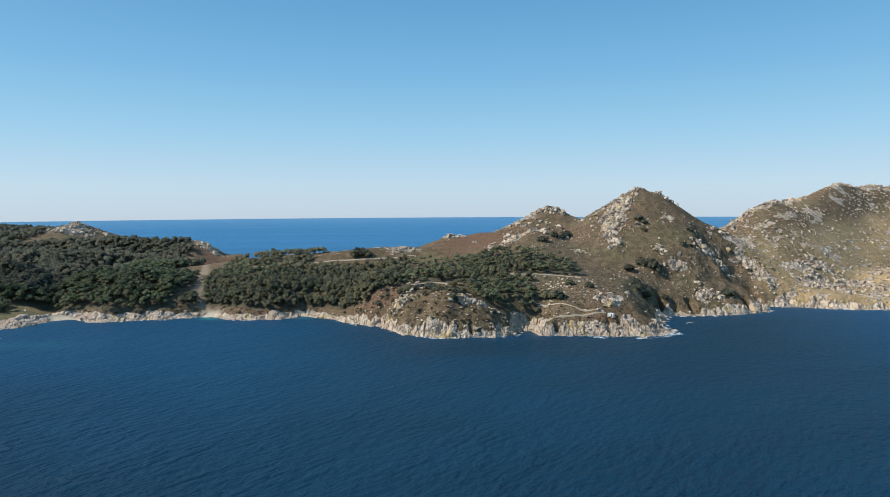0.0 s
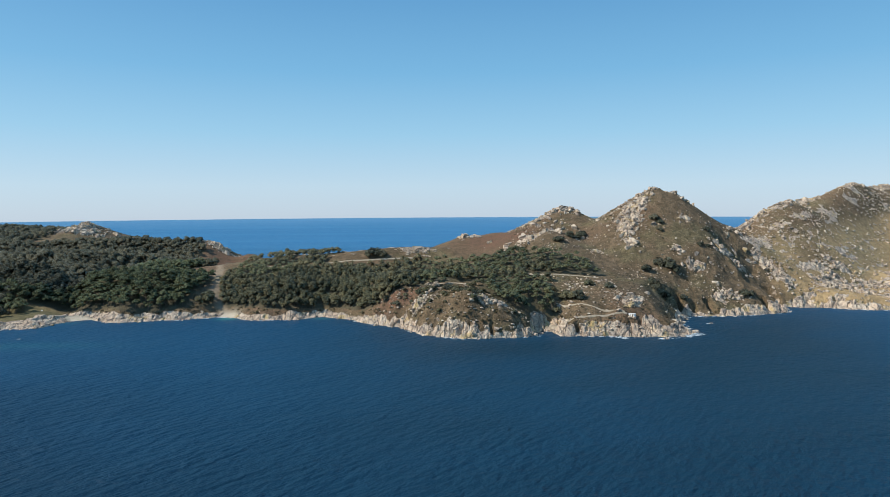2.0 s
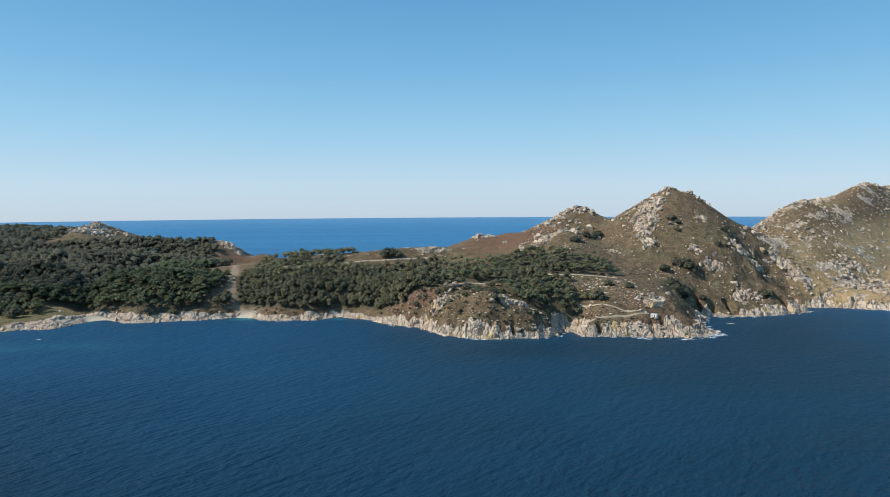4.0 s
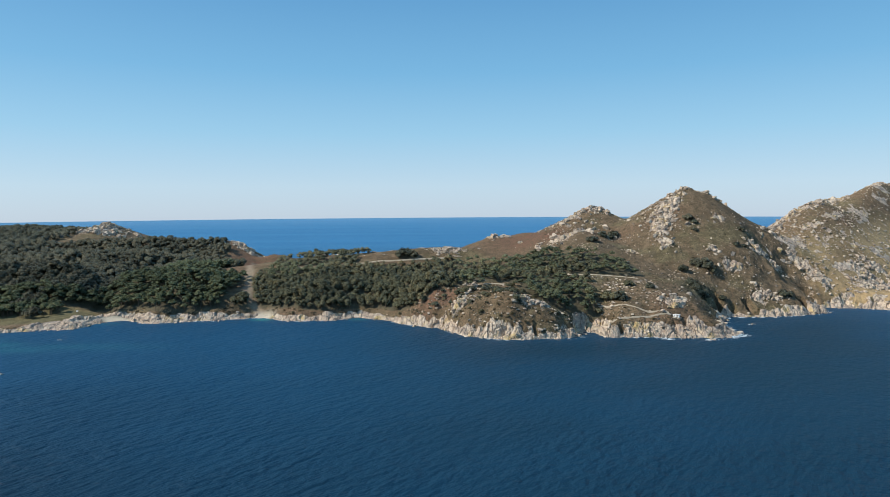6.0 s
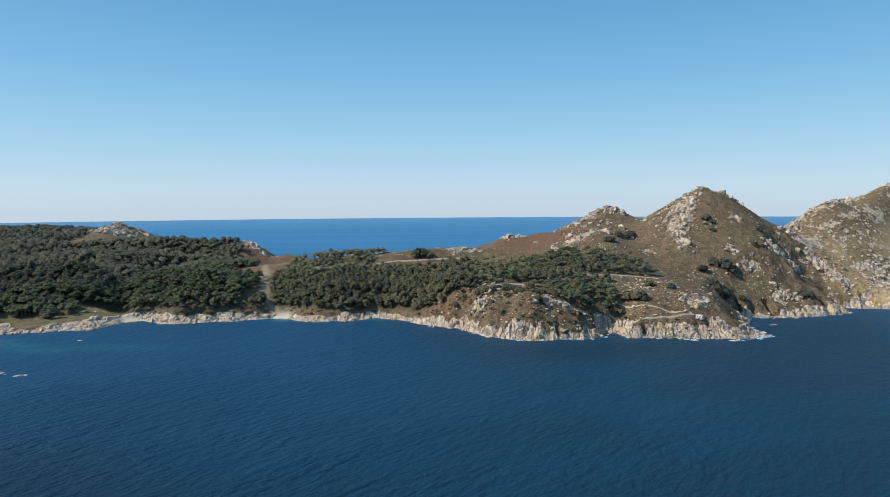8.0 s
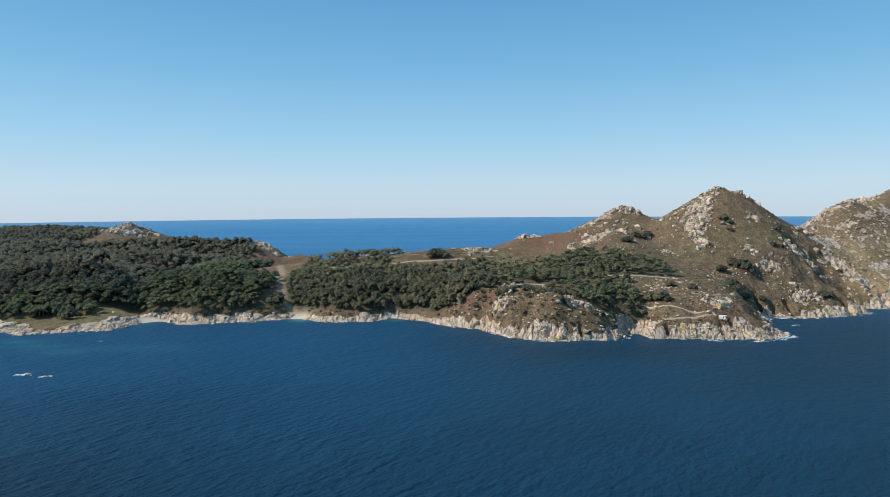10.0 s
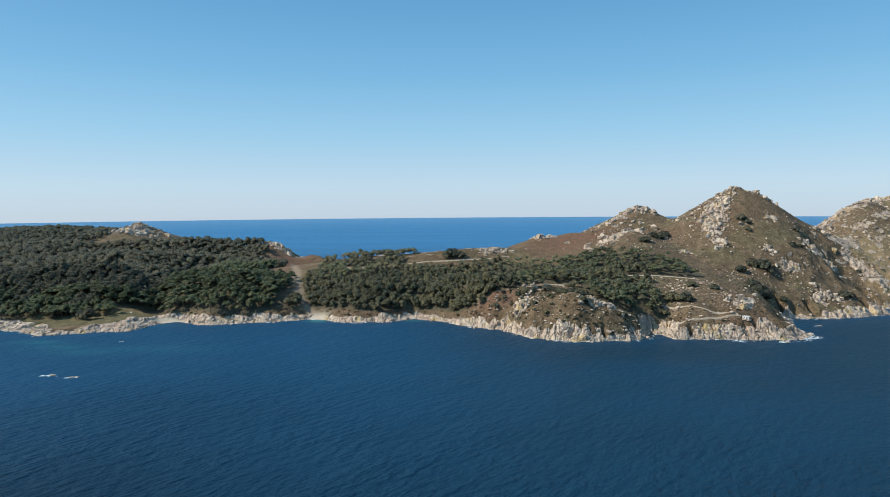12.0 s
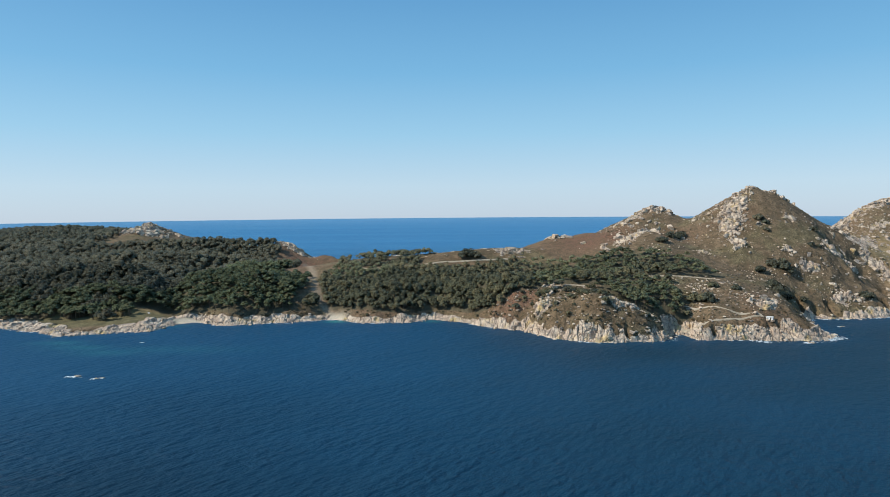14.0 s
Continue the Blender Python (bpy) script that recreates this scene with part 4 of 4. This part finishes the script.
# ---- broken rock along the shore ----
def along_coast(x0, x1, step, seed):
    """Places along the seaward coast between x0 and x1."""
    r = np.random.default_rng(seed)
    line = np.array([p for p in SHORE_WEST + SHORE_EAST], float)
    at = np.append(0, np.cumsum(np.hypot(*np.diff(line, axis=0).T)))
    s = np.arange(0, at[-1], step)
    x, y = np.interp(s, at, line[:, 0]), np.interp(s, at, line[:, 1])
    k = (x > x0) & (x < x1)
    return x[k] + r.normal(size=k.sum()) * 3.2, y[k] + r.normal(size=k.sum()) * 3.6


cr = np.random.default_rng(51)
cx, cy = along_coast(-2, 196, 1.3, 52)
cz, cd, _, cb = land(cx, cy)
ok = (cd > -2.5) & (cd < 9) & (cb < 0.3)
cx, cy, cz = cx[ok][:300:2], cy[ok][:300:2], cz[ok][:300:2]
for x, y, z in zip(cx, cy, cz):
    s = 0.7 + 2.2 * cr.uniform() ** 2.2
    ob = new("rock", ROCK_MESH[int(cr.integers(16))])
    ob.parent = island
    ob.matrix_basis = Matrix.LocRotScale((x, y, max(z, 0.0) - 0.12 * s), Euler((cr.uniform(-0.25, 0.25), cr.uniform(-0.25, 0.25), cr.normal() * 0.35)), (s * 1.0, s * 1.5, s * cr.uniform(0.6, 1.0)))
pieces = []
for x0, x1, step in ((-420, -2, 1.4), (-2, 196, 1.8), (196, 520, 1.2)):
    cx, cy = along_coast(x0, x1, step, 53)
    cz, cd, _, cb = land(cx, cy)
    ok = (cd > -3) & (cd < 8) & (cb < 0.3)
    size = 0.4 + 1.8 * cr.uniform(size=ok.sum()) ** 2.6
    pieces.append(boulders(np.stack([cx[ok], cy[ok], np.maximum(cz[ok], 0.0) - 0.1 * size], 1), size, 0.8))
v, f = join(pieces)
tagged(new("shore_rocks", mesh_from("shore_rocks", v, f, MAT["boulder"])), "broken pale granite rocks along the waterline", "rocks", kind="stuff")


# ---- foam ----
def foam_patches(x, y, size, r):
    vs, fs, base = [], [], 0
    for px, py, s in zip(x, y, size):
        n = 9
        a = np.linspace(0, 2 * math.pi, n, endpoint=False)
        rad_ = s * r.uniform(0.5, 1.1, n)
        ring = np.stack([px + np.cos(a) * rad_ * 1.5, py + np.sin(a) * rad_ * 0.6, np.full(n, 0.06)], 1)
        vs.append(np.concatenate([ring, [[px, py, 0.12]]]))
        k = np.arange(n)
        fs.append(np.stack([k, (k + 1) % n, np.full(n, n)], 1) + base)
        base += n + 1
    return np.concatenate(vs), np.concatenate(fs)


fr = np.random.default_rng(61)
fx, fy = along_coast(-380, 500, 0.5, 62)
fd = land(fx, fy, False)[1]
k = (fd < -0.2) & (fd > -3.0) & (fbm(fx, fy, 18, 64, 3) > 0.02)
tx, ty = fr.normal(185, 7, 120), fr.normal(383, 5, 120)
tx, ty = np.append(tx, fr.normal(140, 5, 25)), np.append(ty, fr.normal(378, 1.5, 25))
td = land(tx, ty, False)[1]
kt = (td < 0) & (td > -7)
fx, fy = np.concatenate([fx[k], tx[kt]]), np.concatenate([fy[k], ty[kt]])
v, f = foam_patches(fx, fy, 0.35 + 1.1 * fr.uniform(size=len(fx)) ** 2, fr)
tagged(new("sea_foam", mesh_from("sea_foam", v, f, MAT["foam"])), "thin white surf along the rocks", "foam", kind="stuff")


# ---- skerries awash off the shore ----
def skerry(x, y, size):
    root = new("skerry")
    root.matrix_world = pose(x, y, 0)
    for k in range(4):
        ob = new("rock", ROCK_MESH[int(fr.integers(16))])
        ob.parent = root
        s = size * fr.uniform(0.5, 1.0)
        ob.matrix_basis = Matrix.LocRotScale((fr.normal() * size * 1.3, fr.normal() * size * 0.4, 0.1), Euler((0, 0, fr.uniform(0, 6))), (s * 1.5, s, s * 0.7))
    n = 26
    v, f = foam_patches(fr.normal(-size * 0.8, size * 1.2, n), fr.normal(-size * 0.3, size * 0.5, n), size * (0.25 + 0.4 * fr.uniform(size=n)), fr)
    ob = new("foam", mesh_from("foam", v, f, MAT["foam"]))
    ob.parent = root
    tagged(ob, "white foam", kind="stuff")
    return tagged(root, "low rock awash with white breaking foam", "rock", "rocks awash offshore")


for x, y, s in ((-226, 308, 1.3), (-212, 304.6, 1.2), (213, 422, 1.0), (-230.5, 386, 0.6), (165, 373, 1.6)):
    skerry(x, y, s)


# ---- the white hut above the point ----
def hut(x, y, turn):
    """A low whitewashed hut with a flat roof, a door and a window, on a stone footing."""
    z = height_at(x, y) - 0.3
    root = new("hut")
    root.matrix_world = pose(x, y, z, 0, 0, turn) @ Matrix.Scale(0.66, 4)
    part("footing", box(0, 0, -1.0, 8.4, 5.4, 1.6), MAT["granite"], root, "rough granite footing")
    for px, py, sx_, sy_ in ((0, -1.9, 5.6, 0.3), (0, 1.9, 5.6, 0.3), (-2.65, 0, 0.3, 3.5), (2.65, 0, 0.3, 3.5)):
        part("wall", box(px, py, 0.6, sx_, sy_, 2.2), MAT["white"], root)
    part("roof", box(0, 0, 2.8, 6.2, 4.6, 0.28, 0.05), MAT["slate"], root, "flat pale concrete roof slab")
    door = part("door", box(1.2, -2.08, 0.62, 0.95, 0.08, 1.95), MAT["dark"], root, "dark timber door")
    part("handle", box(1.55, -2.15, 1.6, 0.06, 0.08, 0.16, 0.01), MAT["slate"], door)
    window = part("window", box(-1.2, -2.07, 1.4, 0.9, 0.06, 0.8), MAT["dark"], root, "small dark window")
    part("sill", box(-1.2, -2.14, 1.32, 1.1, 0.2, 0.08, 0.01), MAT["white"], window)
    part("terrace_wall", box(-4.6, -1.2, 0.0, 3.4, 0.4, 1.3), MAT["white"], root)
    return tagged(root, "small whitewashed hut with flat roof above the cliff", "hut")


hut(150.5, 391.0, -38)


# ---- information board in the clearing ----
def notice_board(x, y):
    root = new("notice_board")
    root.matrix_world = pose(x, y, height_at(x, y), 0, 0, -10)
    for px in (-0.7, 0.7):
        part("post", box(px, 0, -0.4, 0.12, 0.12, 2.2, 0.01), MAT["dark"], root, "dark timber post")
    part("panel", box(0, -0.09, 0.9, 1.7, 0.05, 0.95, 0.01), MAT["white"], root)
    return tagged(root, "white notice board on two timber posts in grass", "sign")


notice_board(-260, 456.3)
